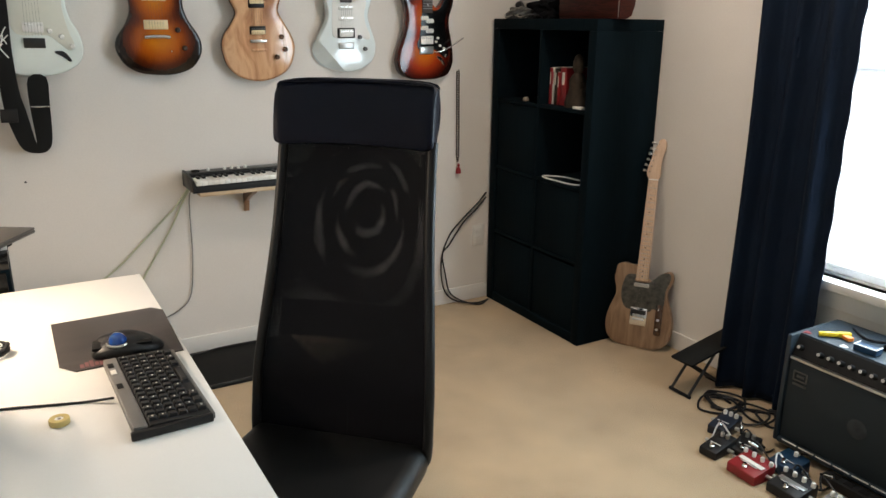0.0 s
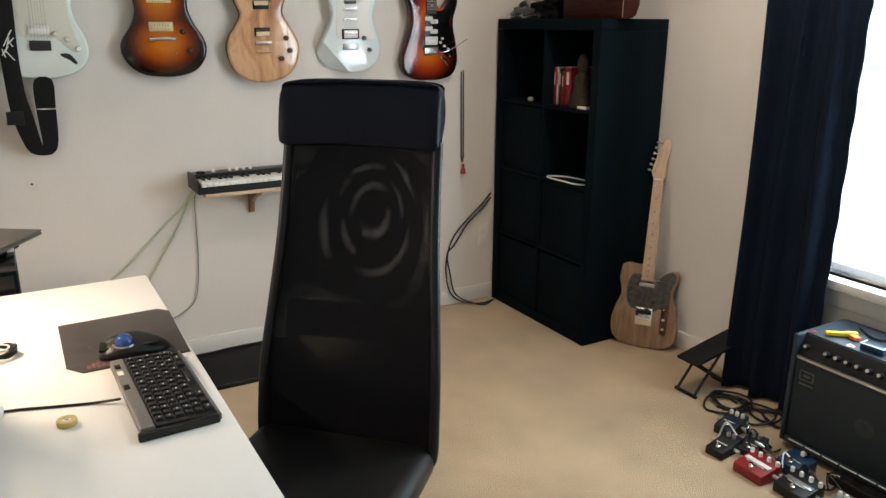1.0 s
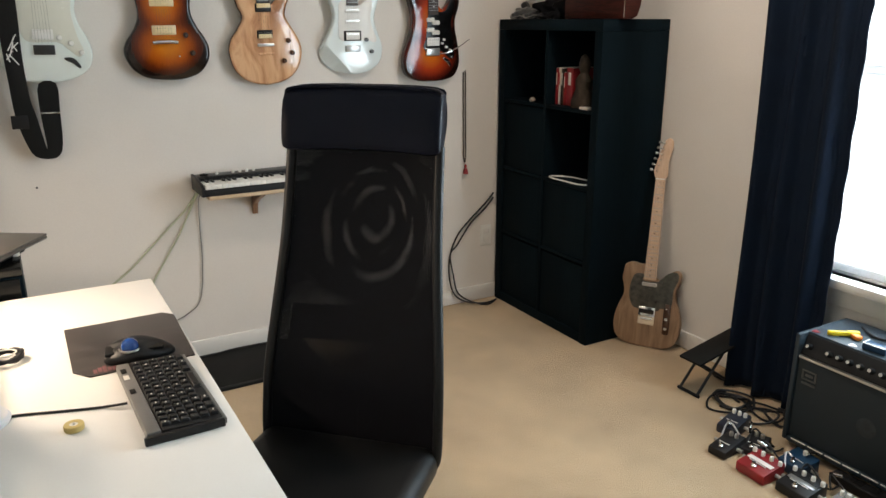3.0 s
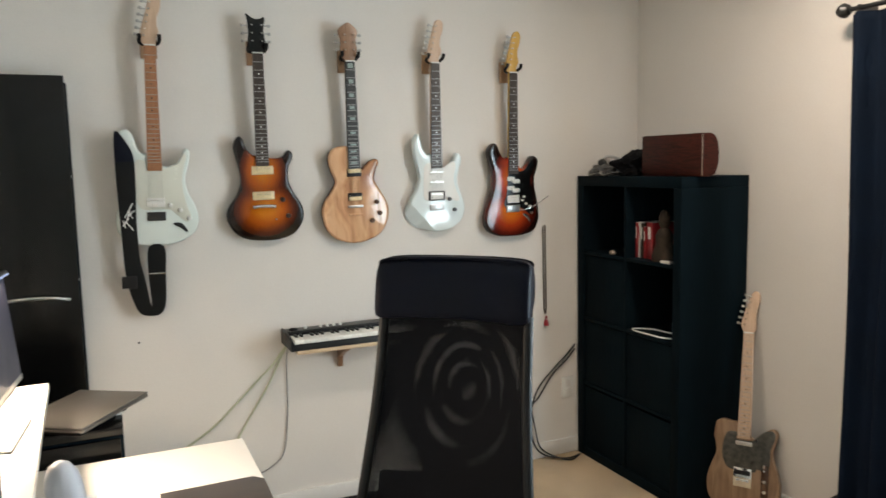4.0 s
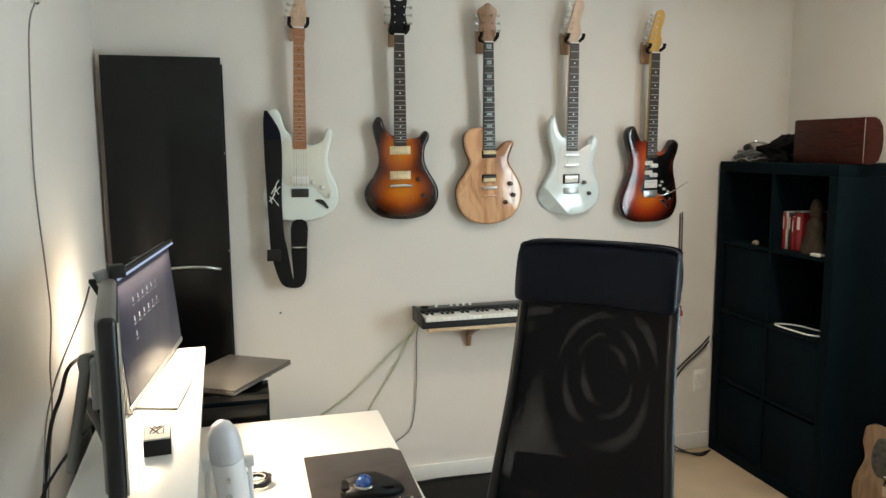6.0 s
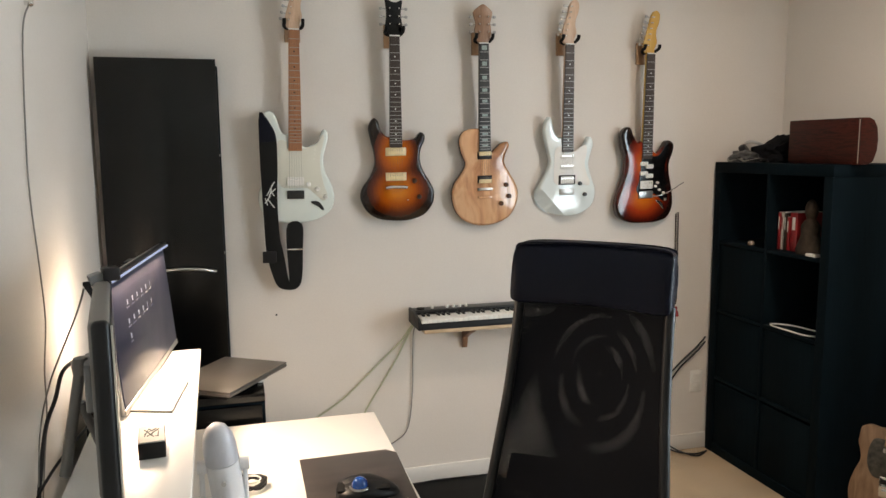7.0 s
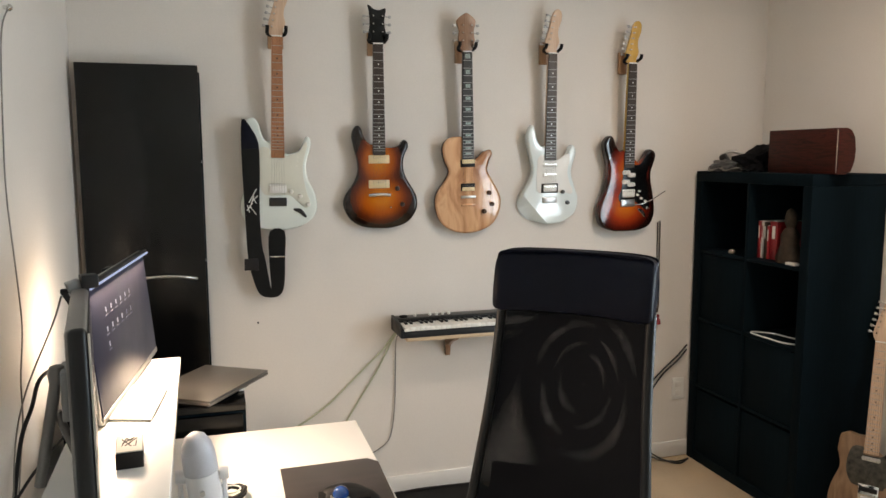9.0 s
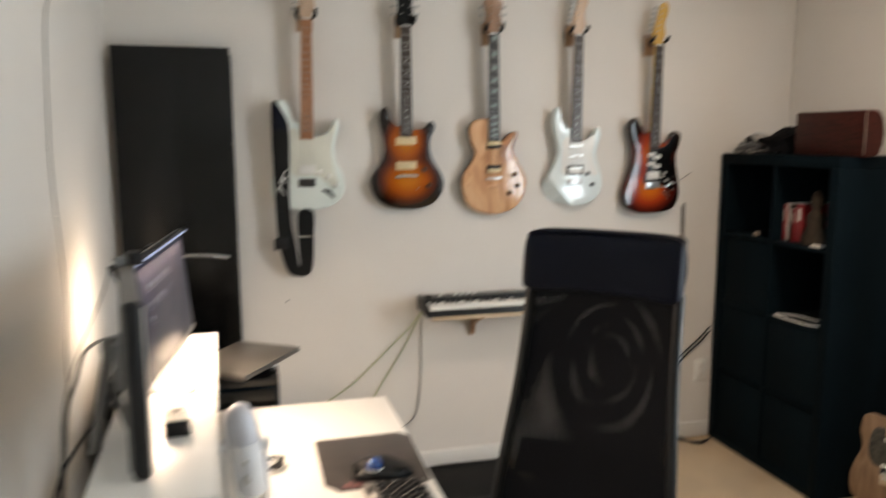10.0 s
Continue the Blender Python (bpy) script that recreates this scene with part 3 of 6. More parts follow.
part("binding", rbox(-0.0072, -0.0006, 0.006, -0.004, 0.0020, 0.180, 0.001), M["binding"], wb, "pale binding along the edge")
part("front_panel", rbox(-0.006, 0.004, 0.002, -0.0005, 0.394, 0.186, 0.003), M["mahogany"], wb)
for yy in (0.05, 0.36):
    part("foot", lathe([(0.012, -0.0005), (0.012, 0.002)], 12, m=pose(0.06, yy, -0.0)), M["soft_black"], wb)

# soft clutter on the shelf top
rnd = random.Random(11)


def crumpled(name, mat, lab, cat, centre, size, seed):
    bm = bmesh.new()
    bmesh.ops.create_icosphere(bm, subdivisions=4, radius=1)
    for v in bm.verts:
        d = 1 + 0.45 * noise.noise(v.co * 1.7 + Vector((seed, 0, 0))) + 0.22 * noise.noise(v.co * 4.5 + Vector((0, seed, 0)))
        v.co = Vector((v.co.x * d * size[0], v.co.y * d * size[1], max(0, v.co.z * d * size[2] + size[2] * 0.35)))
    return solid(name, bm, mat, lab, cat, Matrix.Translation(centre))


crumpled("cloth_bag", M["black_box"], "black cloth bag slumped on top of the shelf", "bag", (2.43, 2.79, SH + 0.0005), (0.10, 0.125, 0.085), 3.0)
crumpled("plastic_bag", M["badge"], "crumpled silver-grey plastic bag on top of the shelf", "bag", (2.335, 2.93, SH + 0.0005), (0.05, 0.10, 0.038), 7.0)
hp = thing("headphones", Matrix.Translation((2.42, 2.965, SH + 0.012)), "black and silver headphones lying on top of the shelf", "headphones")
part("ear_cup", lathe([(0, 0), (0.036, 0), (0.04, 0.012), (0.036, 0.03), (0.02, 0.034), (0, 0.034)], 20, m=pose(-0.04, 0.05, 0.03, 60, 20, 30)), M["plastic"], hp)
part("ear_cup", lathe([(0, 0), (0.036, 0), (0.04, 0.012), (0.036, 0.03), (0.02, 0.034), (0, 0.034)], 20, m=pose(-0.03, -0.03, 0.004, 8, 0, 0)), M["plastic"], hp)
part("band", tube([(-0.05, 0.06, 0.05), (0.02, 0.08, 0.085), (0.06, 0.03, 0.07), (0.04, -0.02, 0.05), (-0.02, -0.03, 0.035)], 0.008, 8, 6), M["silver"], hp)
for i in range(4):
    a = i * 1.3
    solid("cable_coil", tube([(2.30 + 0.05 * math.cos(a + k * 0.9) * (1 + 0.1 * k) * 0.6, 2.80 + 0.045 * i + 0.05 * math.sin(a + k * 0.9), SH + 0.006 + 0.006 * ((k + i) % 3)) for k in range(9)], 0.0045, 6, 4), M["grey_cable"] if i % 2 else M["plastic"], "loose cable coiled on top of the shelf", "cable", group="cables on the shelf")

# ---- tall black cabinet in the corner ----
cab = thing("tall_cabinet", Matrix.Translation((-0.335, 2.985, 0)), "tall narrow gloss black cabinet with a curved steel bar on its door", "cabinet")
part("cabinet_body", rbox(-0.215, 0.021, 0.001, 0.232, 0.075, 1.905, 0.002), M["black_lam"], cab)
door = part("door", rbox(-0.222, 0.0, 0.06, 0.226, 0.020, 1.93, 0.0025), M["gloss_black"], cab, "gloss black door")
part("door_arc", tube([(-0.02, 0.002, 1.085), (0.0, -0.016, 1.090), (0.06, -0.028, 1.094), (0.13, -0.026, 1.090), (0.175, -0.010, 1.080), (0.19, 0.002, 1.076)], 0.0065, 10, 6), M["silver"], door, "thin curved steel bar across the door")
for z in (0.35, 1.15, 1.55):
    part("hinge_cap", lathe([(0.005, 0), (0.005, 0.003)], 10, m=pose(0.2265, 0.01, z, 0, 90, 0)), M["silver"], cab)

# ---- guitars ----
STRAT = [(-0.028, 0.372), (-0.048, 0.374), (-0.062, 0.386), (-0.072, 0.410), (-0.080, 0.440), (-0.093, 0.462), (-0.112, 0.468), (-0.132, 0.456), (-0.138, 0.420), (-0.126, 0.350), (-0.112, 0.292), (-0.114, 0.240), (-0.136, 0.180), (-0.158, 0.120), (-0.151, 0.060), (-0.112, 0.018), (-0.055, 0.002), (0.000, 0.000), (0.045, 0.004), (0.098, 0.020), (0.142, 0.052), (0.159, 0.102), (0.147, 0.162), (0.122, 0.212), (0.112, 0.262), (0.117, 0.300), (0.131, 0.355), (0.129, 0.386), (0.116, 0.396), (0.105, 0.382), (0.098, 0.360), (0.085, 0.340), (0.062, 0.328), (0.030, 0.324)]
DOUBLE = [(-0.017, 0.367), (-0.034, 0.370), (-0.053, 0.385), (-0.066, 0.408), (-0.073, 0.434), (-0.088, 0.449), (-0.105, 0.438), (-0.116, 0.404), (-0.106, 0.350), (-0.094, 0.300), (-0.092, 0.250), (-0.111, 0.200), (-0.146, 0.150), (-0.156, 0.114), (-0.148, 0.079), (-0.122, 0.039), (-0.072, 0.010), (0.006, 0.000), (0.068, 0.003), (0.130, 0.025), (0.167, 0.071), (0.175, 0.120), (0.161, 0.162), (0.130, 0.212), (0.112, 0.263), (0.115, 0.313), (0.132, 0.352), (0.132, 0.376), (0.117, 0.388), (0.104, 0.380), (0.093, 0.365), (0.074, 0.357), (0.037, 0.355)]
SINGLE = [(-0.020, 0.425), (-0.060, 0.437), (-0.100, 0.425), (-0.119, 0.386), (-0.110, 0.330), (-0.092, 0.281), (-0.114, 0.236), (-0.146, 0.190), (-0.156, 0.140), (-0.140, 0.070), (-0.100, 0.025), (-0.036, 0.002), (0.030, 0.003), (0.094, 0.027), (0.132, 0.070), (0.148, 0.132), (0.138, 0.182), (0.108, 0.236), (0.085, 0.281), (0.090, 0.318), (0.106, 0.358), (0.096, 0.376), (0.070, 0.368), (0.045, 0.345), (0.022, 0.336)]
POINTED = [(-0.015, 0.364), (-0.034, 0.362), (-0.049, 0.370), (-0.067, 0.399), (-0.077, 0.439), (-0.087, 0.460), (-0.101, 0.443), (-0.111, 0.404), (-0.103, 0.347), (-0.087, 0.286), (-0.082, 0.247), (-0.098, 0.200), (-0.125, 0.154), (-0.143, 0.113), (-0.144, 0.084), (-0.129, 0.050), (-0.089, 0.019), (-0.019, 0.001), (0.036, 0.001), (0.079, 0.011), (0.128, 0.042), (0.147, 0.084), (0.147, 0.128), (0.128, 0.181), (0.112, 0.233), (0.115, 0.268), (0.131, 0.320), (0.130, 0.349), (0.118, 0.367), (0.106, 0.359), (0.095, 0.334), (0.079, 0.311), (0.061, 0.301), (0.037, 0.300)]
TELE = [(-0.028, 0.385), (-0.060, 0.390), (-0.100, 0.395), (-0.130, 0.375), (-0.138, 0.335), (-0.124, 0.285), (-0.120, 0.240), (-0.142, 0.180), (-0.156, 0.110), (-0.142, 0.040), (-0.090, 0.006), (0, 0), (0.090, 0.006), (0.142, 0.040), (0.156, 0.110), (0.146, 0.180), (0.124, 0.235), (0.118, 0.275), (0.133, 0.320), (0.138, 0.352), (0.122, 0.376), (0.096, 0.370), (0.072, 0.345), (0.050, 0.327), (0.028, 0.325)]
ROUND = [(-0.010, 0.390), (-0.031, 0.392), (-0.045, 0.386), (-0.059, 0.397), (-0.076, 0.427), (-0.086, 0.451), (-0.101, 0.462), (-0.122, 0.449), (-0.133, 0.419), (-0.123, 0.372), (-0.107, 0.317), (-0.106, 0.263), (-0.125, 0.194), (-0.148, 0.125), (-0.151, 0.076), (-0.130, 0.030), (-0.075, 0.005), (-0.005, 0.000), (0.059, 0.002), (0.115, 0.021), (0.141, 0.071), (0.141, 0.125), (0.129, 0.193), (0.118, 0.241), (0.117, 0.289), (0.133, 0.339), (0.136, 0.375), (0.116, 0.394), (0.098, 0.391), (0.086, 0.374), (0.069, 0.347), (0.045, 0.334)]
SHORT_GUARD = [(-0.014, 0.334), (-0.025, 0.315), (-0.036, 0.210), (-0.050, 0.173), (-0.044, 0.149), (-0.024, 0.139), (0.042, 0.143), (0.074, 0.124), (0.104, 0.103), (0.123, 0.107), (0.127, 0.126), (0.118, 0.189), (0.107, 0.236), (0.106, 0.284), (0.121, 0.332), (0.123, 0.360), (0.111, 0.376), (0.100, 0.372), (0.089, 0.355), (0.072, 0.331), (0.042, 0.321)]
GUARD = [(-0.082, 0.322), (-0.062, 0.350), (-0.034, 0.342), (-0.030, 0.314), (0.030, 0.314), (0.058, 0.322), (0.089, 0.334), (0.107, 0.366), (0.117, 0.374), (0.121, 0.356), (0.108, 0.302), (0.103, 0.262), (0.108, 0.214), (0.120, 0.160), (0.134, 0.118), (0.116, 0.096), (0.080, 0.125), (0.045, 0.150), (-0.045, 0.150), (-0.072, 0.182), (-0.086, 0.245)]
HEAD_SIX = [(-0.021, 0), (-0.034, 0.028), (-0.030, 0.060), (-0.012, 0.120), (0.000, 0.165), (0.012, 0.186), (0.030, 0.192), (0.046, 0.175), (0.044, 0.140), (0.032, 0.108), (0.030, 0.080), (0.036, 0.050), (0.024, 0.018), (0.021, 0)]
HEAD_SLIM = [(-0.021, 0), (-0.034, 0.020), (-0.035, 0.042), (-0.020, 0.100), (-0.004, 0.152), (0.006, 0.178), (0.024, 0.186), (0.038, 0.172), (0.040, 0.140), (0.030, 0.100), (0.026, 0.060), (0.028, 0.030), (0.021, 0)]
HEAD_CARVED = [(-0.021, 0), (-0.037, 0.030), (-0.032, 0.080), (-0.035, 0.130), (-0.040, 0.157), (-0.014, 0.140), (0.010, 0.136), (0.037, 0.143), (0.030, 0.090), (0.037, 0.035), (0.021, 0)]
HEAD_CROWN = [(-0.021, 0), (-0.038, 0.045), (-0.034, 0.085), (-0.045, 0.128), (-0.020, 0.152), (0.0, 0.163), (0.020, 0.152), (0.043, 0.128), (0.034, 0.085), (0.038, 0.045), (0.021, 0)]


def tapered(w0, w1, v0, v1, y0, y1, bevel=0.002, bm=None):
    bm = bm or bmesh.new()
    made = bmesh.ops.create_cube(bm, size=1)["verts"]
    for v in made:
        top = v.co.z > 0
        v.co = Vector((v.co.x * (w1 if top else w0), y1 if v.co.y > 0 else y0, v1 if top else v0))
    bmesh.ops.bevel(bm, geom=list({e for v in made for e in v.link_edges}), offset=bevel, segments=2, affect="EDGES")
    return bm


fret_mesh = meshed("fret", rbox(-0.5, -0.0012, -0.0011, 0.5, 0.0004, 0.0011), M["fret_nickel"])
dot_mesh = meshed("inlay", lathe([(0.0032, 0), (0.0032, 0.0006)], 10, m=pose(0, 0, 0, 90, 0, 0)), M["white_plastic"])
dark_dot = meshed("inlay", lathe([(0.0032, 0), (0.0032, 0.0006)], 10, m=pose(0, 0, 0, 90, 0, 0)), M["ebony"])
block_mesh = meshed("inlay", rbox(-0.5, -0.0003, -0.5, 0.5, 0.0003, 0.5), M["abalone"])
bm = lathe([(0.0045, 0), (0.0045, 0.010), (0.003, 0.014), (0.003, 0.018)], 10, m=pose(0, 0.002, 0, 90, 0, 0))
tuner_post = meshed("tuner", bm, M["chrome"])
bm = rod((0, 0.006, 0), (-0.014, 0.006, 0), 0.0025, seg=8)
rbox(-0.027, 0.001, -0.006, -0.014, 0.010, 0.006, 0.003, bm)
key_chrome = meshed("tuner_key", bm, M["fret_nickel"])


def guitar(name, lab, m, outline, body, head, nut, end, neck_mat, board_mat, head_mat, frets, style, scale_len, back=None, edge=0.009, sides=1, wide_by=1.0, aside=0.0, cut=None):
    """The body's bottom lies at the origin, its front in the plane y = 0, its neck along z."""
    outline = [(u * wide_by + aside, v) for u, v in outline]
    g = thing(name, m, lab, "guitar", "guitars on the wall" if name == "electric_guitar" else "")
    if back:
        part("body", slab(outline, 0.0, 0.018, edge, 5), body, g)
        part("back", slab([(u * 0.995, v * 0.99 + 0.002) for u, v in outline], 0.0182, 0.046, 0.008, 5), back, g)
    else:
        part("body", slab(outline, 0.0, 0.044, edge, 5, cut=cut), body, g)
    joint = max(v for u, v in outline if abs(u) < 0.032) - 0.05
    neck = part("neck", tapered(0.052, 0.040, joint, nut + 0.004, -0.003, 0.018, 0.005), neck_mat, g)
    board = part("fretboard", tapered(0.056, 0.042, end, nut, -0.010, -0.0032, 0.0015), board_mat, g)
    part("nut", rbox(-0.0215, -0.012, nut, 0.0215, -0.004, nut + 0.005, 0.001), M["white_plastic"], g)
    hd = part("headstock", slab([(u, v + nut + 0.004) for u, v in head], 0.004, 0.018, 0.0025, 3), head_mat, g)
    pos = [nut - scale_len * (1 - 2 ** (-k / 12)) for k in range(1, frets + 1)]
    pos = [p for p in pos if p > end + 0.003]
    wide = lambda v: 0.056 + (0.042 - 0.056) * (v - end) / (nut - end)
    for p in pos:
        part("fret", fret_mesh, None, board, m=Matrix.Translation((0, -0.0101, p)) @ Matrix.Diagonal((wide(p) * 0.97, 1, 1, 1)))
    for k in (3, 5, 7, 9, 12, 15, 17, 19, 21):
        if k <= len(pos) or k == 1:
            mid = (pos[k - 1] + pos[k - 2]) / 2
            if style == "block":
                part("inlay", block_mesh, None, board, m=Matrix.Translation((0, -0.0101, mid)) @ Matrix.Diagonal((wide(mid) * 0.48, 1, (pos[k - 2] - pos[k - 1]) * 0.56, 1)))
            else:
                part("inlay", dark_dot if style == "dark" else dot_mesh, None, board, m=Matrix.Translation((0, -0.0099, mid)))
    if style == "block":
        mid = (nut + pos[0]) / 2
        part("inlay", block_mesh, None, board, m=Matrix.Translation((0, -0.0101, mid)) @ Matrix.Diagonal((0.024, 1, 0.02, 1)))
    for k in range(6):
        if sides == 1:
            u, v, turn = -0.020 + 0.0052 * k, 0.038 + 0.0255 * k, 0
            u_edge = -0.031 + 0.0058 * k
            mk = pose(u_edge, 0.008, nut + v, 0, 14, 0)
        else:
            s = -1 if k < 3 else 1
            v = 0.05 + 0.032 * (k % 3)
            u, u_edge = s * 0.020, s * 0.034
            mk = pose(u_edge, 0.008, nut + v, 0, 0, 0 if s < 0 else 180) @ Matrix.Translation((0, 0 if s < 0 else -0.01, 0))
        t = part("tuner", tuner_post, None, g, m=Matrix.Translation((u, 0.004, nut + v)))
        part("tuner_key", key_chrome, None, t, m=Matrix.Translation((-u, -0.004, -(nut + v))) @ mk)
    bridge = nut - scale_len
    for k in range(6):
        u0, u1 = -0.026 + 0.0104 * k, -0.017 + 0.0068 * k
        part("string", rod((u0, -0.011, bridge), (u1, -0.0125, nut), 0.0003, seg=4), M["dark_metal"], g)
    return g


def plate(g, name, u, v, w, h, mat, proud=0.004, bevel=0.002, y=0.0, lab="", roll=0):
    return part(name, rbox(-w / 2, -proud, -h / 2, w / 2, 0.001, h / 2, bevel), mat, g, lab, pose(u, y, v, 0, roll, 0))


def knob(g, u, v, r, h, mat, name="knob", y=0.0):
    return part(name, lathe([(r, 0), (r, h * 0.5), (r * 0.85, h * 0.9), (r * 0.7, h), (0, h)], 16, m=pose(0, 0, 0, 90, 0, 0)), mat, g, "", Matrix.Translation((u, y, v)))


def humbucker(g, v, mat, ring, w=0.070, h=0.038, y=0.0, u=0.0, ring_by=0.018):
    r = plate(g, "pickup_ring", u, v, w + ring_by, h + ring_by * 0.55, ring, 0.004, 0.0025, y) if ring else g
    p = part("pickup", rbox(-w / 2, -0.009, -h / 2, w / 2, -0.0042, h / 2, 0.003), mat, r, "", Matrix() if ring else Matrix.Translation((u, y, v)))
    for k in range(6):
        part("pole_piece", lathe([(0.0022, 0), (0.0022, 0.001)], 8, m=pose(-0.026 + 0.0104 * k, -0.009, h * 0.24, 90, 0, 0)), M["chrome"], p)


WALL_Y = 3.025
# white guitar with a mint guard and a black strap
g1 = guitar("electric_guitar", "pale white electric guitar with a mint pickguard and roasted maple neck", pose(0.190, WALL_Y, 1.259, 2.5, 1.0, 0), STRAT, M["sonic"], HEAD_SIX, 0.796, 0.306, M["roasted"], M["roasted"], M["maple"], 21, "dark", 0.648, wide_by=1.0, aside=0.006)
part("pickguard", slab(GUARD, -0.0025, -0.0002, 0.001, 4), M["mint"], g1)
humbucker(g1, 0.178, M["white_plastic"], None, 0.070, 0.036, -0.002)
plate(g1, "bridge", 0.0, 0.122, 0.072, 0.036, M["dark_metal"], 0.010, 0.003)
for u, v in ((0.054, 0.166), (0.092, 0.146), (0.126, 0.112)):
    knob(g1, u, v, 0.0095, 0.014, M["white_plastic"], y=-0.002)
part("jack_plate", slab([(-0.030, 0.010), (0, 0.016), (0.030, -0.008), (0.024, -0.016), (0, -0.004), (-0.026, 0.002)], -0.004, 0.001, 0.002, 4), M["dark_metal"], g1, "", pose(0.092, 0, 0.076, 0, 14, 0))

st = thing("guitar_strap", pose(0.190, WALL_Y, 1.259, 2.5, 1.0, 0), "black woven guitar strap with pale script, hanging in a loop", "strap")
USHAPE = [(-0.144, 0.462), (-0.146, 0.300), (-0.140, 0.150), (-0.133, 0.000), (-0.126, -0.120), (-0.104, -0.215), (-0.078, -0.272), (-0.032, -0.286), (0.004, -0.276), (0.022, -0.230), (0.026, -0.100), (0.024, 0.000), (-0.036, 0.000), (-0.042, -0.100), (-0.033, -0.250), (-0.056, -0.120), (-0.070, -0.050), (-0.077, 0.100), (-0.074, 0.250), (-0.078, 0.360), (-0.100, 0.415)]
part("webbing", slab(USHAPE, -0.020, -0.0165, 0.0012, 3), M["soft_black"], st)
part("buckle", rbox(-0.040, -0.0225, -0.112, 0.026, -0.0205, -0.106, 0.001), M["chrome"], st)
part("slider", rbox(-0.142, -0.025, -0.165, -0.085, -0.0205, -0.115, 0.002), M["plastic"], st)
part("leather_end", slab([(-0.144, 0.462), (-0.146, 0.34), (-0.076, 0.345), (-0.080, 0.372), (-0.102, 0.418)], -0.0235, -0.0205, 0.001, 3, smooth=False), M["leather"], st)
scr = [((-0.118, 0.108), (-0.090, 0.070)), ((-0.116, 0.098), (-0.100, 0.150)), ((-0.128, 0.088), (-0.105, 0.120)), ((-0.108, 0.125), (-0.084, 0.150)), ((-0.104, 0.142), (-0.090, 0.118)), ((-0.120, 0.120), (-0.096, 0.165)), ((-0.126, 0.110), (-0.118, 0.080)), ((-0.100, 0.160), (-0.088, 0.178))]
for (a, b), (c, d) in scr:
    part("script_stroke", rod((a, -0.0205, b), (c, -0.0205, d), 0.0022, seg=6), M["white_plastic"], st)

# tobacco burst
g2 = guitar("electric_guitar", "tobacco sunburst double-cut electric guitar with cream pickups", pose(0.627, WALL_Y, 1.252, 2.5, -0.3, 0), DOUBLE, M["tobacco"], HEAD_CARVED, 0.789, 0.324, M["walnut"], M["rosewood"], M["gloss_black"], 22, "dot", 0.622, edge=0.014, sides=2)
for v in (0.305, 0.197):
    humbucker(g2, v, M["cream"], M["cream"], 0.074, 0.026)
part("bridge", tube([(-0.048, -0.010, 0.149), (-0.02, -0.011, 0.152), (0.02, -0.011, 0.152), (0.048, -0.010, 0.149)], 0.0075, 10, 3), M["chrome"], g2)
for u, v in ((0.082, 0.177), (0.104, 0.106)):
    knob(g2, u, v, 0.010, 0.014, M["rosewood"])
knob(g2, 0.050, 0.095, 0.004, 0.012, M["chrome"], "toggle_switch")

# spalted maple
g3 = guitar("electric_guitar", "natural spalted maple single-cut electric guitar with block inlays", pose(1.039, WALL_Y, 1.219, 2.5, -1.3, 0), SINGLE, M["spalt"], HEAD_CROWN, 0.803, 0.336, M["walnut"], M["ebony"], M["crown"], 22, "block", 0.635, back=M["walnut"], edge=0.012, sides=2, wide_by=1.03, aside=0.008)
for v in (0.318, 0.211):
    humbucker(g3, v, M["plastic"], M["soft_black"], 0.062, 0.030, ring_by=0.006)
    plate(g3, "coil_cover", 0, v + (0.008 if v > 0.3 else -0.008), 0.060, 0.018, M["cream"], 0.011, 0.003)
plate(g3, "bridge", 0, 0.167, 0.070, 0.012, M["silver"], 0.012, 0.003)
plate(g3, "tailpiece", 0, 0.130, 0.066, 0.010, M["spalt"], 0.008, 0.003)
for u, v in ((0.100, 0.182), (0.114, 0.130), (0.076, 0.098)):
    knob(g3, u, v, 0.011, 0.016, M["walnut"])

# white pointed
g4 = guitar("electric_guitar", "icy white electric guitar with pointed horns and a white pickguard", pose(1.438, WALL_Y, 1.249, 2.5, -0.65, 0), POINTED, M["white_lacquer"], HEAD_SIX, 0.780, 0.300, M["maple"], M["rosewood"], M["maple"], 22, "dot", 0.648, edge=0.008, cut=((-0.004, 0.000), (-0.134, 0.143), 0.95))
part("pickguard", slab([(-0.060, 0.31), (-0.030, 0.325), (0.03, 0.300), (0.05, 0.31), (0.09, 0.33), (0.10, 0.30), (0.090, 0.25), (0.10, 0.20), (0.118, 0.16), (0.11, 0.14), (0.06, 0.15), (-0.052, 0.15), (-0.066, 0.20), (-0.064, 0.26)], -0.0022, -0.0002, 0.001, 4), M["white_plastic"], g4)
humbucker(g4, 0.170, M["white_plastic"], M["plastic"], 0.066, 0.034, -0.002)
for v in (0.232, 0.278):
    humbucker(g4, v, M["white_plastic"], None, 0.072, 0.016, -0.002)
plate(g4, "bridge", 0, 0.115, 0.072, 0.028, M["silver"], 0.010, 0.003)
for u, v in ((0.066, 0.152), (0.092, 0.100)):
    knob(g4, u, v, 0.0095, 0.016, M["badge"])

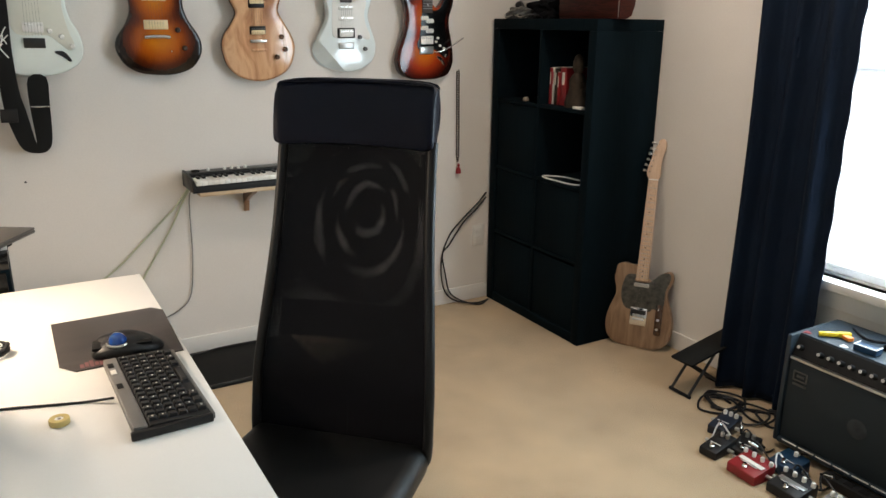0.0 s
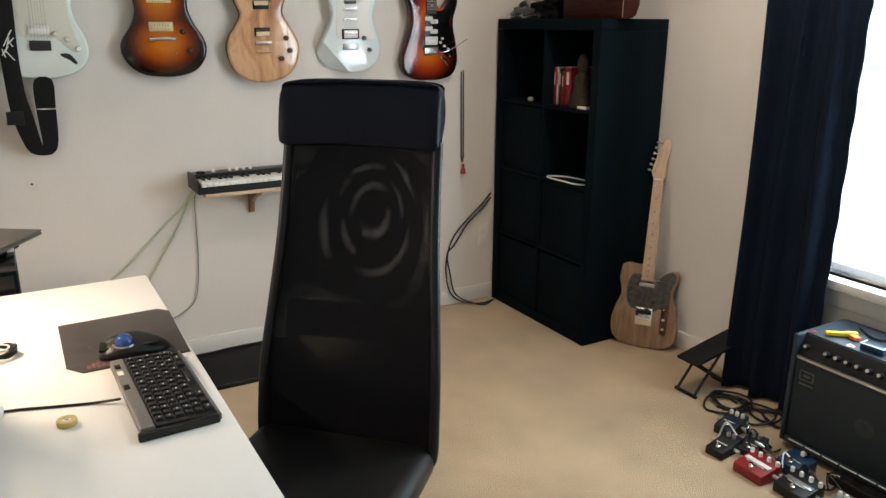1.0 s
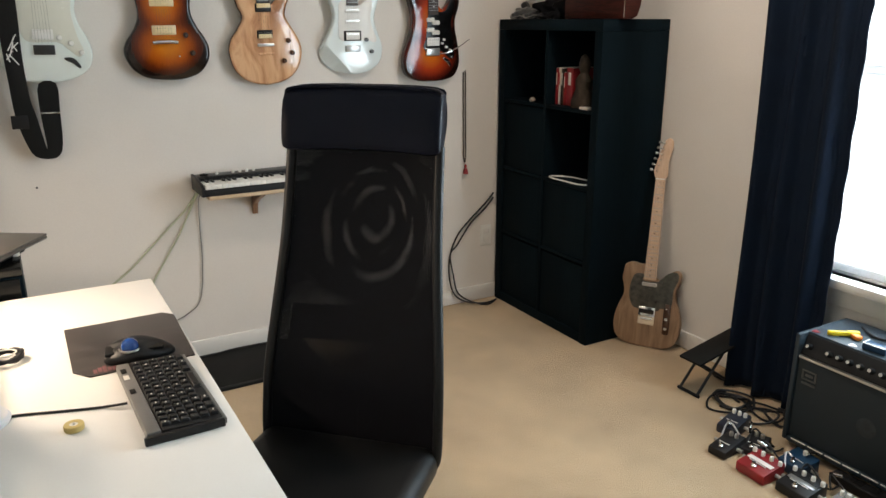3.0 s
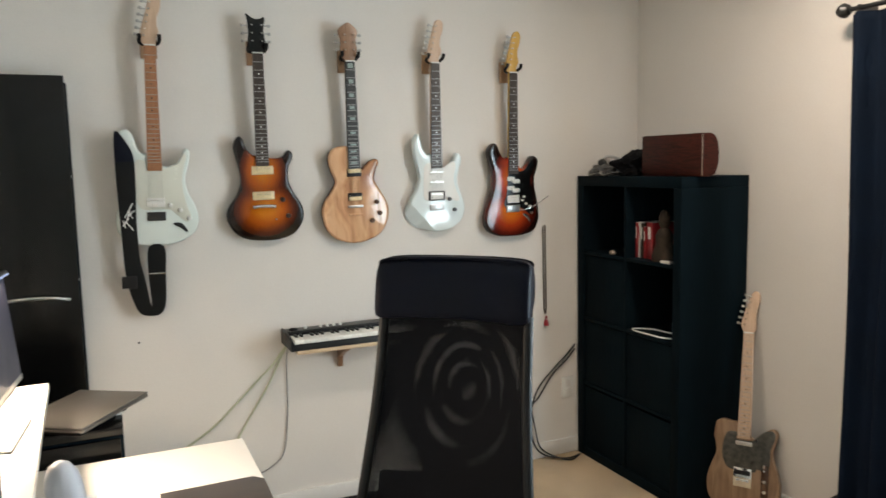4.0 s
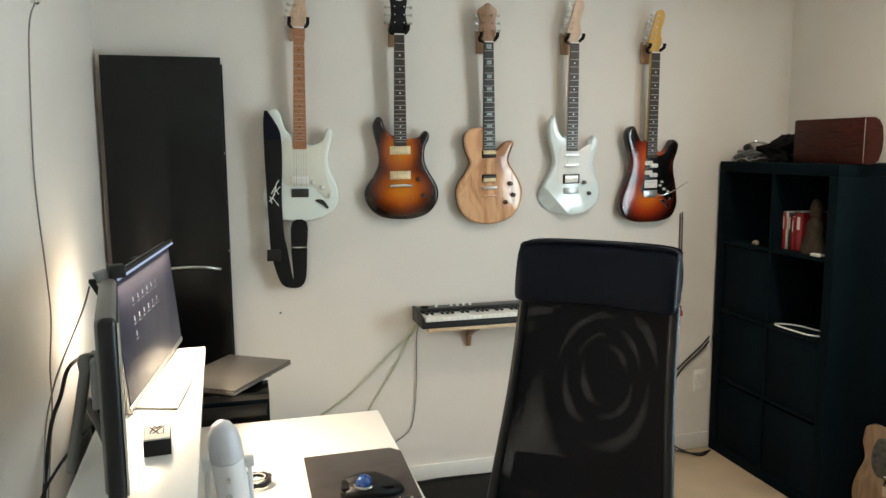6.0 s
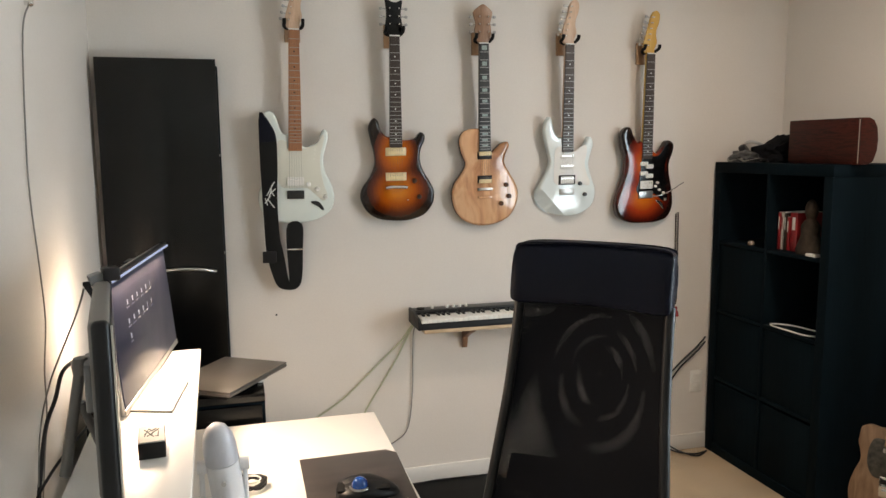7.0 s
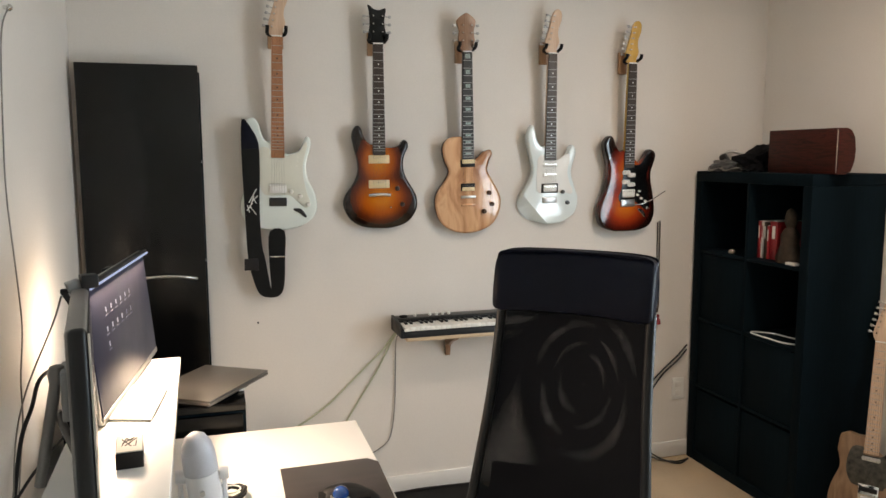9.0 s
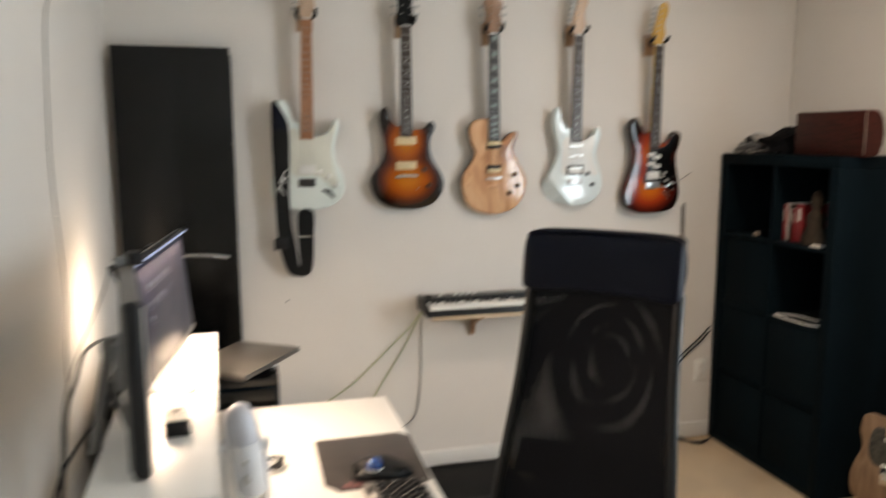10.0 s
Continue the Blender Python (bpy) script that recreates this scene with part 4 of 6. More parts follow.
# cherry burst
g5 = guitar("electric_guitar", "cherry sunburst electric guitar with a black pickguard and white pickups", pose(1.850, WALL_Y, 1.201, 2.5, -0.85, 3.0), ROUND, M["cherry"], HEAD_SIX, 0.796, 0.310, M["amber"], M["rosewood"], M["amber"], 22, "dot", 0.648, edge=0.011, wide_by=1.07, aside=0.008)
part("pickguard", slab(SHORT_GUARD, -0.0025, -0.0002, 0.001, 4), M["gloss_black"], g5)
for v in (0.281, 0.236):
    z = plate(g5, "pickup", -0.013, v + 0.006, 0.042, 0.020, M["white_plastic"], 0.006, 0.006, -0.002)
    plate(g5, "pickup", 0.016, v - 0.007, 0.042, 0.020, M["white_plastic"], 0.006, 0.006, -0.002)
humbucker(g5, 0.187, M["white_plastic"], None, 0.070, 0.038, -0.002)
plate(g5, "bridge", 0.0, 0.140, 0.076, 0.034, M["silver"], 0.010, 0.003)
part("tremolo_arm", tube([(0.030, -0.012, 0.135), (0.055, -0.020, 0.132), (0.11, -0.030, 0.150), (0.19, -0.035, 0.195)], 0.0028, 8, 5), M["chrome"], g5)
for u, v in ((0.052, 0.178), (0.062, 0.195), (0.075, 0.160), (0.098, 0.146)):
    knob(g5, u, v, 0.006, 0.012, M["white_plastic"], y=-0.002)
knob(g5, 0.108, 0.112, 0.008, 0.012, M["chrome"], y=-0.002)
part("jack_plate", slab([(-0.030, 0.012), (0, 0.014), (0.026, -0.006), (0.022, -0.014), (0, -0.004), (-0.026, 0.003)], -0.004, 0.001, 0.002, 4), M["chrome"], g5, "", pose(0.086, 0, 0.088, 0, 24, 0))


def hanger(g, nut):
    m = g.matrix_world @ Matrix.Translation((0, 0, nut))
    p = m.translation
    h = thing("guitar_hanger", Matrix.Translation((p.x, NORTH, p.z)), "brown wooden wall hanger with a black padded yoke", "hanger", "guitar hangers")
    part("block", rbox(-0.032, -0.022, -0.045, 0.032, -0.0005, 0.055, 0.004), M["block_wood"], h)
    part("stem", rod((0, -0.02, 0.004), (0, -0.062, 0.004), 0.006), M["dark_metal"], h)
    for s in (-1, 1):
        part("arm", tube([(0, -0.060, 0.004), (s * 0.028, -0.062, 0.006), (s * 0.037, -0.075, 0.014), (s * 0.037, -0.098, 0.022), (s * 0.037, -0.104, 0.038)], 0.0075, 8, 4), M["soft_black"], h)


bpy.context.view_layer.update()
for g, nut in ((g1, 0.80), (g2, 0.793), (g3, 0.807), (g4, 0.784), (g5, 0.80)):
    hanger(g, nut)

# guitar leaning in the corner
tele = guitar("leaning_guitar", "tan ash electric guitar with dark marbled pickguard, leaning in the corner", pose(2.494, 2.135, 0.003, 0, 0, -60) @ pose(0, 0, 0, -10.0, -1.3, 0), TELE, M["ash"], HEAD_SLIM, 0.792, 0.322, M["maple"], M["maple"], M["maple"], 21, "dark", 0.648, edge=0.005)
part("pickguard", slab([(-0.088, 0.30), (-0.070, 0.342), (-0.030, 0.345), (-0.030, 0.316), (0.030, 0.316), (0.050, 0.330), (0.085, 0.364), (0.122, 0.370), (0.130, 0.340), (0.112, 0.285), (0.112, 0.230), (0.100, 0.195), (0.060, 0.195), (0.045, 0.180), (-0.050, 0.180), (-0.078, 0.200), (-0.092, 0.245)], -0.003, -0.0002, 0.001, 4), M["marble"], tele, "dark marbled plastic")
plate(tele, "neck_pickup", 0, 0.300, 0.070, 0.018, M["silver"], 0.008, 0.004)
br = plate(tele, "bridge", 0, 0.150, 0.078, 0.085, M["chrome"], 0.006, 0.002)
for k in range(3):
    part("saddle", rod((-0.026 + 0.0185 * k, -0.010, -0.012), (-0.010 + 0.0185 * k, -0.010, -0.012), 0.004, seg=8), M["silver"], br)
part("pickup", rbox(-0.034, -0.010, 0.012, 0.034, -0.0062, 0.032, 0.002), M["plastic"], br)
cp = plate(tele, "control_plate", 0.094, 0.150, 0.030, 0.150, M["walnut"], 0.004, 0.008)
for v in (-0.045, 0.0):
    knob(cp, 0.0, v, 0.009, 0.016, M["chrome"], y=-0.004)
knob(cp, 0.0, 0.048, 0.004, 0.018, M["chrome"], "switch", y=-0.004)

# ---- desk and what stands on it ----
DZ = 0.735
desk = thing("desk", Matrix.Translation((-0.11, 1.25, 0)), "white laminate desk with a plain square-edged top", "desk")
part("desktop", rbox(-0.335, -0.83, DZ - 0.030, 0.453, 0.832, DZ, 0.0025), M["white_lam"], desk)
for x in (-0.30, 0.38):
    for y in (-0.78, 0.76):
        part("leg", rbox(x, y, 0.001, x + 0.045, y + 0.045, DZ - 0.031, 0.003), M["white_lam"], desk)
part("rail", rbox(-0.255, 0.79, DZ - 0.085, 0.38, 0.802, DZ - 0.031, 0.002), M["white_lam"], desk)

RZ = 0.985
riser = thing("monitor_riser", Matrix.Translation((-0.27, 1.48, DZ)) @ pose(0, 0, 0, 0, 0, 1.3), "white raised monitor shelf standing on the desk", "shelf")
part("board", rbox(-0.105, -0.50, RZ - DZ - 0.020, 0.108, 0.598, RZ - DZ, 0.002), M["white_lam"], riser)
for y in (-0.46, 0.42):
    part("support", rbox(-0.09, y, 0.0005, 0.06, y + 0.018, RZ - DZ - 0.0205, 0.001), M["white_lam"], riser)

mon = thing("wide_monitor", pose(-0.283, 1.835, 1.030, -5, 0, 84.3), "wide monitor with a dark desktop and icons, on a silver foot", "monitor")
part("casing", rbox(-0.330, 0.0, -0.041, 0.322, 0.012, 0.268, 0.003), M["silver"], mon, "thin silver casing")
scr = part("screen", rbox(-0.323, -0.0025, -0.026, 0.316, -0.0002, 0.265, 0.0008), M["screen"], mon, "dark lit screen")
part("bezel_strip", rbox(-0.328, -0.0035, -0.040, 0.320, -0.0002, -0.0265, 0.0008), M["silver"], mon)
part("back_shell", rbox(-0.20, 0.0125, 0.02, 0.20, 0.040, 0.20, 0.012), M["grey_plastic"], mon)
for row, (f, n) in enumerate(((0.37, 6), (0.52, 6), (0.64, 1))):
    for k in range(n):
        x = -0.323 + 0.646 * (0.235 + 0.078 * k) - (0.01 if row else 0)
        dim = row == 1 and k > 3 or k > 4
        part("icon", rbox(x - 0.0035, -0.0036, 0.298 - 0.296 * f - 0.006, x + 0.0035, -0.0027, 0.298 - 0.296 * f + 0.005), M["glow_blue"] if dim else M["glow_white"], scr)
        part("icon_caption", rbox(x - 0.012, -0.0036, 0.298 - 0.296 * f - 0.015, x + 0.012, -0.0027, 0.298 - 0.296 * f - 0.012), M["glow_blue"], scr)
part("neck", rbox(-0.03, 0.045, -0.040, 0.03, 0.065, 0.10, 0.006), M["silver"], mon)
part("foot", slab([(-0.31, -0.100), (-0.09, -0.100), (-0.06, -0.075), (0.0, 0.06), (-0.27, 0.06)], 0.0, 0.007, 0.003, 3, smooth=False, m=Matrix.Translation((0, 0, RZ - 1.033)) @ pose(0, 0, 0.010, -90, 0, 0)), M["stand"], mon, "flat grey foot plate", pose(0, 0, 0, 5, 0, 0))

lb = thing("monitor_light_bar", pose(-0.283, 1.835, 1.030, -5, 0, 84.3), "slim dark light bar clipped on top of the monitor, lit", "lamp")
part("bar", rbox(-0.326, -0.015, 0.2585, 0.318, -0.003, 0.272, 0.003), M["plastic"], lb)
part("diffuser", rbox(-0.322, -0.0180, 0.2580, 0.314, -0.0152, 0.2630, 0.0005), M["bar_glow"], lb, "pale lit edge")
part("clip", rbox(-0.03, 0.0125, 0.235, 0.03, 0.030, 0.267, 0.003), M["plastic"], lb)

wc = thing("webcam", Matrix.Translation((-0.324, 1.520, 1.305)) @ Matrix.Diagonal((0.85, 0.85, 0.85, 1)), "small black webcam with a jointed clamp on the monitor's edge", "webcam")
part("camera_head", rbox(-0.020, -0.020, -0.012, 0.020, 0.020, 0.022, 0.004, m=pose(0, 0, 0, 0, 0, 20)), M["plastic"], wc)
part("base", rbox(-0.050, -0.010, -0.012, -0.018, 0.030, 0.016, 0.003, m=pose(0, 0, 0, 0, -15, 20)), M["grey_plastic"], wc)
part("arm", rbox(-0.066, -0.006, -0.024, 0.0, 0.006, -0.013, 0.002), M["plastic"], wc)
part("arm", rbox(-0.006, -0.006, -0.062, 0.007, 0.006, 0.0, 0.002, m=pose(-0.062, 0, -0.016, 0, -28, 0)), M["plastic"], wc)

mon2 = thing("second_monitor", pose(-0.266, 1.07, 0.985, 0, 0, 98.0), "dark monitor seen from its edge, on a silver stand", "monitor")
part("casing", rbox(0.016, -0.004, 0.004, 0.44, 0.030, 0.312, 0.010, seg=4), M["arm_grey"], mon2, "dark grey casing")
bm = rbox(-0.004, -0.0042, 0.0, 0.0158, 0.036, 0.316, 0.010, seg=4)
for v in bm.verts:
    if v.co.y > 0.01:
        v.co.y += 0.012 * math.sin(math.pi * v.co.z / 0.316) - 0.012
part("end_bezel", bm, M["plastic"], mon2, "black bowed end")
part("screen", rbox(0.010, -0.0065, 0.015, 0.430, -0.0043, 0.304, 0.0008), M["gloss_black"], mon2)
part("edge_trim", rbox(0.0005, -0.0085, 0.010, 0.008, -0.0045, 0.306, 0.0015), M["silver"], mon2, "pale edge strip")
part("mount_plate", rbox(0.14, 0.031, 0.12, 0.23, 0.046, 0.21, 0.004), M["grey_plastic"], mon2)
part("stand_leg", rod((0.18, 0.052, 0.20), (0.165, 0.090, 0.001), 0.010, r2=0.010), M["arm_grey"], mon2, "grey stand leg")
part("stand_leg", rod((0.18, 0.056, 0.13), (0.20, 0.018, 0.001), 0.0075), M["arm_grey"], mon2, "grey stand leg")
part("stand_joint", lathe([(0, -0.02), (0.014, -0.016), (0.016, 0), (0.012, 0.014), (0, 0.018)], 14, m=pose(0.18, 0.052, 0.20)), M["arm_grey"], mon2)

db = thing("card_box", Matrix.Translation((-0.236, 1.305, RZ)) @ pose(0, 0, 0, 0, 0, 5), "small black card box with a pale printed lid", "box")
part("box_body", rbox(-0.025, -0.048, 0.0005, 0.025, 0.048, 0.032, 0.0015), M["plastic"], db)
lid = part("lid", rbox(-0.0235, -0.046, 0.0322, 0.0235, 0.046, 0.0350, 0.0006), M["paper"], db, "pale printed lid")
rnd = random.Random(5)
for k in range(9):
    a, b = Vector((rnd.uniform(-0.014, 0.014), rnd.uniform(-0.028, 0.028), 0.0352)), Vector((rnd.uniform(-0.014, 0.014), rnd.uniform(-0.028, 0.028), 0.0352))
    part("print_stroke", rod(a, b, 0.0012, seg=5), M["plastic"], lid)

mic = thing("microphone", Matrix.Translation((-0.105, 1.335, DZ)) @ pose(0, 0, 0, 0, 0, 0), "pale silver desk microphone on a round foot", "microphone")
part("foot", lathe([(0, 0.0005), (0.060, 0.0005), (0.062, 0.006), (0.056, 0.014), (0.02, 0.018), (0, 0.018)], 28), M["mic"], mic)
tilt = pose(0, 0, 0.185, 4, -7, 0) @ Matrix.Translation((0, 0, -0.185))
part("body", lathe([(0, 0.078), (0.030, 0.078), (0.034, 0.084), (0.034, 0.195), (0.0345, 0.199)], 26, m=tilt), M["mic"], mic)
part("grille", lathe([(0.0345, 0.2), (0.034, 0.236), (0.030, 0.258), (0.020, 0.276), (0.008, 0.284), (0, 0.285)], 26, m=tilt), M["mic_net"], mic, "grey woven metal grille")
for s in (-1, 1):
    part("yoke_arm", tube([(s * 0.012, 0, 0.018), (s * 0.034, 0, 0.035), (s * 0.043, 0, 0.080), (s * 0.043, 0, 0.190)], 0.0055, 8, 5), M["mic"], mic)
    part("yoke_knob", rod((s * 0.034, 0, 0.190), (s * 0.052, 0, 0.190), 0.014, seg=14), M["mic"], mic)
part("dial", rod((0, -0.034, 0.125), (0, -0.043, 0.125), 0.009, seg=14), M["silver"], mic)
part("switch", rod((0, -0.034, 0.165), (0, -0.041, 0.165), 0.005, seg=10), M["silver"], mic)

coil = thing("cable_loop", Matrix.Translation((-0.052, 1.628, DZ)), "black cable coiled in a ring on the desk", "cable")
part("cable", tube([(0.036 * math.cos(k * 0.9) * (1 + 0.07 * math.sin(k)), 0.034 * math.sin(k * 0.9), 0.005 + 0.004 * (k % 3) + 0.0006 * k) for k in range(18)], 0.0048, 7, 4), M["plastic"], coil)
part("tie", tube([(0.026 * math.cos(k * 1.05), 0.022 * math.sin(k * 1.05), 0.022) for k in range(6)], 0.002, 6, 4, closed=True), M["white_plastic"], coil)

pad = thing("mouse_pad", Matrix.Translation((0, 0, DZ)), "thin dark brown mouse pad with cut corners", "mouse pad")
PADS = [(0.080, 1.760), (0.318, 1.764), (0.343, 1.734), (0.335, 1.448), (0.108, 1.444), (0.078, 1.485)]
part("pad", slab(PADS, 0.0, 0.003, 0.001, 2, smooth=False, m=Matrix(((1, 0, 0, 0), (0, 0, 1, 0), (0, 1, 0, 0.0004), (0, 0, 0, 1)))), M["mousepad"], pad)
for k in range(5):
    part("printed_mark", rbox(0.118 + 0.010 * k, 1.452 + 0.003 * (k % 2), 0.0036, 0.126 + 0.010 * k, 1.474 + 0.006 * (k % 3), 0.0040), M["print"], pad, "faded red print")

tb = thing("trackball", Matrix.Translation((0.216, 1.506, DZ + 0.0038)) @ pose(0, 0, 0, 0, 0, -8), "black trackball mouse with a glossy blue ball", "trackball")
bm = bmesh.new()
bmesh.ops.create_uvsphere(bm, u_segments=32, v_segments=16, radius=1)
for v in bm.verts:
    x, y, z = v.co
    v.co = Vector((x * 0.078 * (1 + 0.10 * math.cos(3 * math.atan2(y, x))), y * 0.050, max(0.0003, 0.014 + z * 0.024 - 0.012 * x * x + 0.010 * max(0, y))))
part("shell", bm, M["plastic"], tb)
part("ball", lathe([(0, -0.020)] + [(0.020 * math.cos(a), 0.020 * math.sin(a)) for a in [math.pi * (k / 10 - 0.5) for k in range(1, 10)]] + [(0, 0.020)], 24, m=Matrix.Translation((-0.012, -0.020, 0.034))), M["ball_blue"], tb, "glossy blue ball")
part("ring", tube([(-0.012 + 0.023 * math.cos(k * math.pi / 4), -0.020 + 0.023 * math.sin(k * math.pi / 4), 0.029) for k in range(8)], 0.003, 6, 3, closed=True), M["silver"], tb, "silver ring round the ball")
part("button", rbox(0.022, -0.034, 0.022, 0.060, -0.010, 0.029, 0.003), M["soft_black"], tb)
part("button", rbox(-0.066, -0.030, 0.018, -0.040, 0.020, 0.026, 0.003), M["soft_black"], tb)

kb = thing("keyboard", Matrix.Translation((0.237, 1.266, DZ)) @ pose(0, 0, 0, 0, 0, 1.6) @ Matrix.Diagonal((0.95, 0.905, 1, 1)), "compact black computer keyboard with a grey side strip", "keyboard")
part("case", rbox(-0.045, -0.188, 0.0006, 0.074, 0.188, 0.020, 0.003, m=pose(0, 0, 0, 0, 2.5, 0)), M["plastic"], kb)
part("side_strip", rbox(-0.074, -0.186, 0.0006, -0.0455, 0.190, 0.022, 0.004), M["arm_grey"], kb, "grey plastic strip with small buttons")
for y in (0.14, 0.10, 0.02):
    part("strip_button", rbox(-0.070, y - 0.012, 0.0222, -0.058, y + 0.012, 0.0238, 0.0006), M["paper"] if y == 0.10 else M["soft_black"], kb)
part("front_lip", rbox(-0.080, -0.200, 0.0006, 0.076, -0.1885, 0.018, 0.003), M["plastic"], kb)
part("front_rail", rbox(0.0745, -0.188, 0.0006, 0.082, 0.188, 0.014, 0.002), M["arm_grey"], kb)
bm = bmesh.new()
made = bmesh.ops.create_cube(bm, size=1)["verts"]
for v in made:
    s = 0.80 if v.co.z > 0 else 1.0
    v.co = Vector((v.co.x * 0.0175 * s, v.co.y * 0.0170 * s, (v.co.z + 0.5) * 0.008))
bmesh.ops.bevel(bm, geom=bm.edges[:], offset=0.001, segments=1, affect="EDGES")
cap = meshed("key", bm, M["plastic"])
mark = meshed("key_mark", rbox(-0.0015, -0.0022, 0.0081, 0.0015, 0.0022, 0.0083), M["paper"])
for r in range(6):
    n = (15, 16, 16, 15, 14, 10)[r]
    for k in range(n):
        y = 0.176 - (k + 0.5) * 0.352 / n
        x = -0.034 + r * 0.0192
        stretch = 5.2 if (r == 5 and k == 4) else 0.352 / n / 0.0235 * 1.02
        if r == 5 and k in (3, 5, 6):
            continue
        kk = part("key", cap, None, kb, m=pose(x, y, 0.0195 - 0.0006 * r, 0, 2.5, 0) @ Matrix.Diagonal((1, stretch, 1, 1)))
        if (r * 5 + k) % 2 == 0 and stretch < 2:
            part("key_mark", mark, None, kk)
solid("keyboard_cable", tube([(0.160, 1.262, DZ + 0.010), (0.11, 1.285, DZ + 0.0032), (0.046, 1.305, DZ + 0.0032), (-0.02, 1.328, DZ + 0.0032), (-0.10, 1.35, DZ + 0.0032), (-0.16, 1.42, DZ + 0.0032)], 0.0027, 7, 5), M["plastic"], "thin black cable running over the desk", "cable")
tape = thing("tape_roll", Matrix.Translation((0.059, 1.222, DZ)) @ Matrix.Diagonal((0.84, 0.84, 0.84, 1)), "small roll of yellow tape lying on the desk", "tape")
part("roll", lathe([(0.010, 0.0006), (0.021, 0.0006), (0.022, 0.002), (0.022, 0.013), (0.021, 0.0145), (0.010, 0.0145), (0.0095, 0.008), (0.010, 0.0006)], 24), M["brass"], tape)
part("core", lathe([(0.0045, 0.001), (0.0095, 0.001), (0.0095, 0.0135), (0.0045, 0.0135), (0.0045, 0.001)], 20), M["paper"], tape)

# black cabinet behind the desk with a closed laptop
pc = thing("low_cabinet", Matrix.Translation((-0.255, 2.33, 0)), "low black cabinet behind the desk", "cabinet")
part("cabinet_body", rbox(-0.26, -0.19, 0.001, 0.262, 0.20, 0.785, 0.003), M["black_lam"], pc)
part("cabinet_top", rbox(-0.26, -0.195, 0.7855, 0.262, 0.20, 0.812, 0.002), M["gloss_black"], pc)
part("drawer_front", rbox(-0.25, -0.206, 0.60, 0.252, -0.1905, 0.778, 0.002), M["gloss_black"], pc)
solid("white_adapter", rbox(-0.03, -0.04, 0.0005, 0.03, 0.04, 0.020, 0.004), M["white_plastic"], "small white adapter under the laptop", "adapter", Matrix.Translation((-0.022, 2.285, 0.812)))
lap = thing("laptop", Matrix.Translation((-0.106, 2.262, 0.8325)) @ pose(0, 0, 0, 0, 0, -33), "closed silver-grey laptop lying on the cabinet", "laptop")
part("base", rbox(-0.122, -0.172, 0.0005, 0.122, 0.172, 0.010, 0.003), M["laptop"], lap)
part("lid", rbox(-0.122, -0.172, 0.0108, 0.122, 0.172, 0.018, 0.003), M["laptop"], lap, "warm grey metal lid")
part("hinge", rod((-0.113, -0.10, 0.0105), (-0.113, 0.10, 0.0105), 0.0045), M["silver"], lap)
part("foot", rbox(-0.09, -0.14, -0.0203, 0.09, 0.10, 0.0, 0.004), M["soft_black"], lap)

# wall cables beside the desk
solid("wall_hook", lathe([(0.006, 0), (0.006, 0.010), (0.011, 0.014), (0.006, 0.022), (0, 0.024)], 12, m=pose(0, 0, 0, 0, 90, 0)), M["chrome"], "small bright hook on the wall", "hook", Matrix.Translation((WEST, 2.12, 1.972)))
solid("thin_cable", tube([(-0.575, 2.12, 1.966), (-0.579, 2.05, 1.88), (-0.579, 1.995, 1.60), (-0.579, 1.99, 1.45), (-0.579, 2.03, 1.25), (-0.579, 2.047, 1.107), (-0.578, 1.99, 0.98), (-0.576, 1.97, 0.87), (-0.57, 1.88, 0.76), (-0.57, 1.80, 0.60), (-0.57, 1.75, 0.40), (-0.565, 1.72, 0.20), (-0.55, 1.70, 0.004)], 0.0022, 6, 6), M["grey_cable"], "thin grey cable hanging on the wall", "cable")
solid("thick_cable", tube([(-0.50, 2.18, 0.96), (-0.505, 2.07, 0.985), (-0.52, 1.93, 0.99), (-0.555, 1.98, 0.90), (-0.57, 1.92, 0.84), (-0.565, 1.80, 0.74), (-0.56, 1.70, 0.60), (-0.555, 1.62, 0.40), (-0.55, 1.58, 0.18), (-0.54, 1.55, 0.007)], 0.0055, 8, 6), M["plastic"], "thick black cable beside the desk", "cable")
solid("black_cable", tube([(-0.565, 1.50, 0.40), (-0.565, 1.58, 0.60), (-0.555, 1.68, 0.72), (-0.53, 1.76, 0.775), (-0.48, 1.85, 0.83), (-0.44, 1.95, 0.86)], 0.004, 7, 6), M["plastic"], "black cable behind the monitor stand", "cable")
solid("lamp_cable", tube([(-0.378, 1.515, 1.28), (-0.40, 1.53, 1.22), (-0.46, 1.60, 1.10), (-0.50, 1.68, 1.02), (-0.55, 1.80, 0.90), (-0.565, 1.80, 0.78), (-0.565, 1.74, 0.55), (-0.56, 1.70, 0.30), (-0.55, 1.68, 0.004)], 0.002, 6, 6), M["grey_cable"], "thin cable from the webcam down the wall", "cable")

# ---- office chair ----
chair = thing("office_chair", pose(0.621, 1.273, 0, 0, 0, -45), "black high-back office chair with a leather headrest and mesh back", "chair")


def back_at(u, z):
    """The net's front surface: u from -1 to 1 across, z the height."""
    pts = [(0.28, 0.220, 0.045), (0.45, 0.227, 0.060), (0.62, 0.226, 0.080), (0.80, 0.211, 0.124), (1.00, 0.194, 0.172), (1.20, 0.189, 0.212)]
    for (za, wa, ya), (zb2, wb2, yb) in zip(pts, pts[1:]):
        if z <= zb2 or zb2 == 1.20:
            t = (z - za) / (zb2 - za)
            w, y = wa + t * (wb2 - wa), ya + t * (yb - ya)
            break
    return (u * w + 0.008 * (z - 1.20), y + 0.030 * (1 - u * u), z)


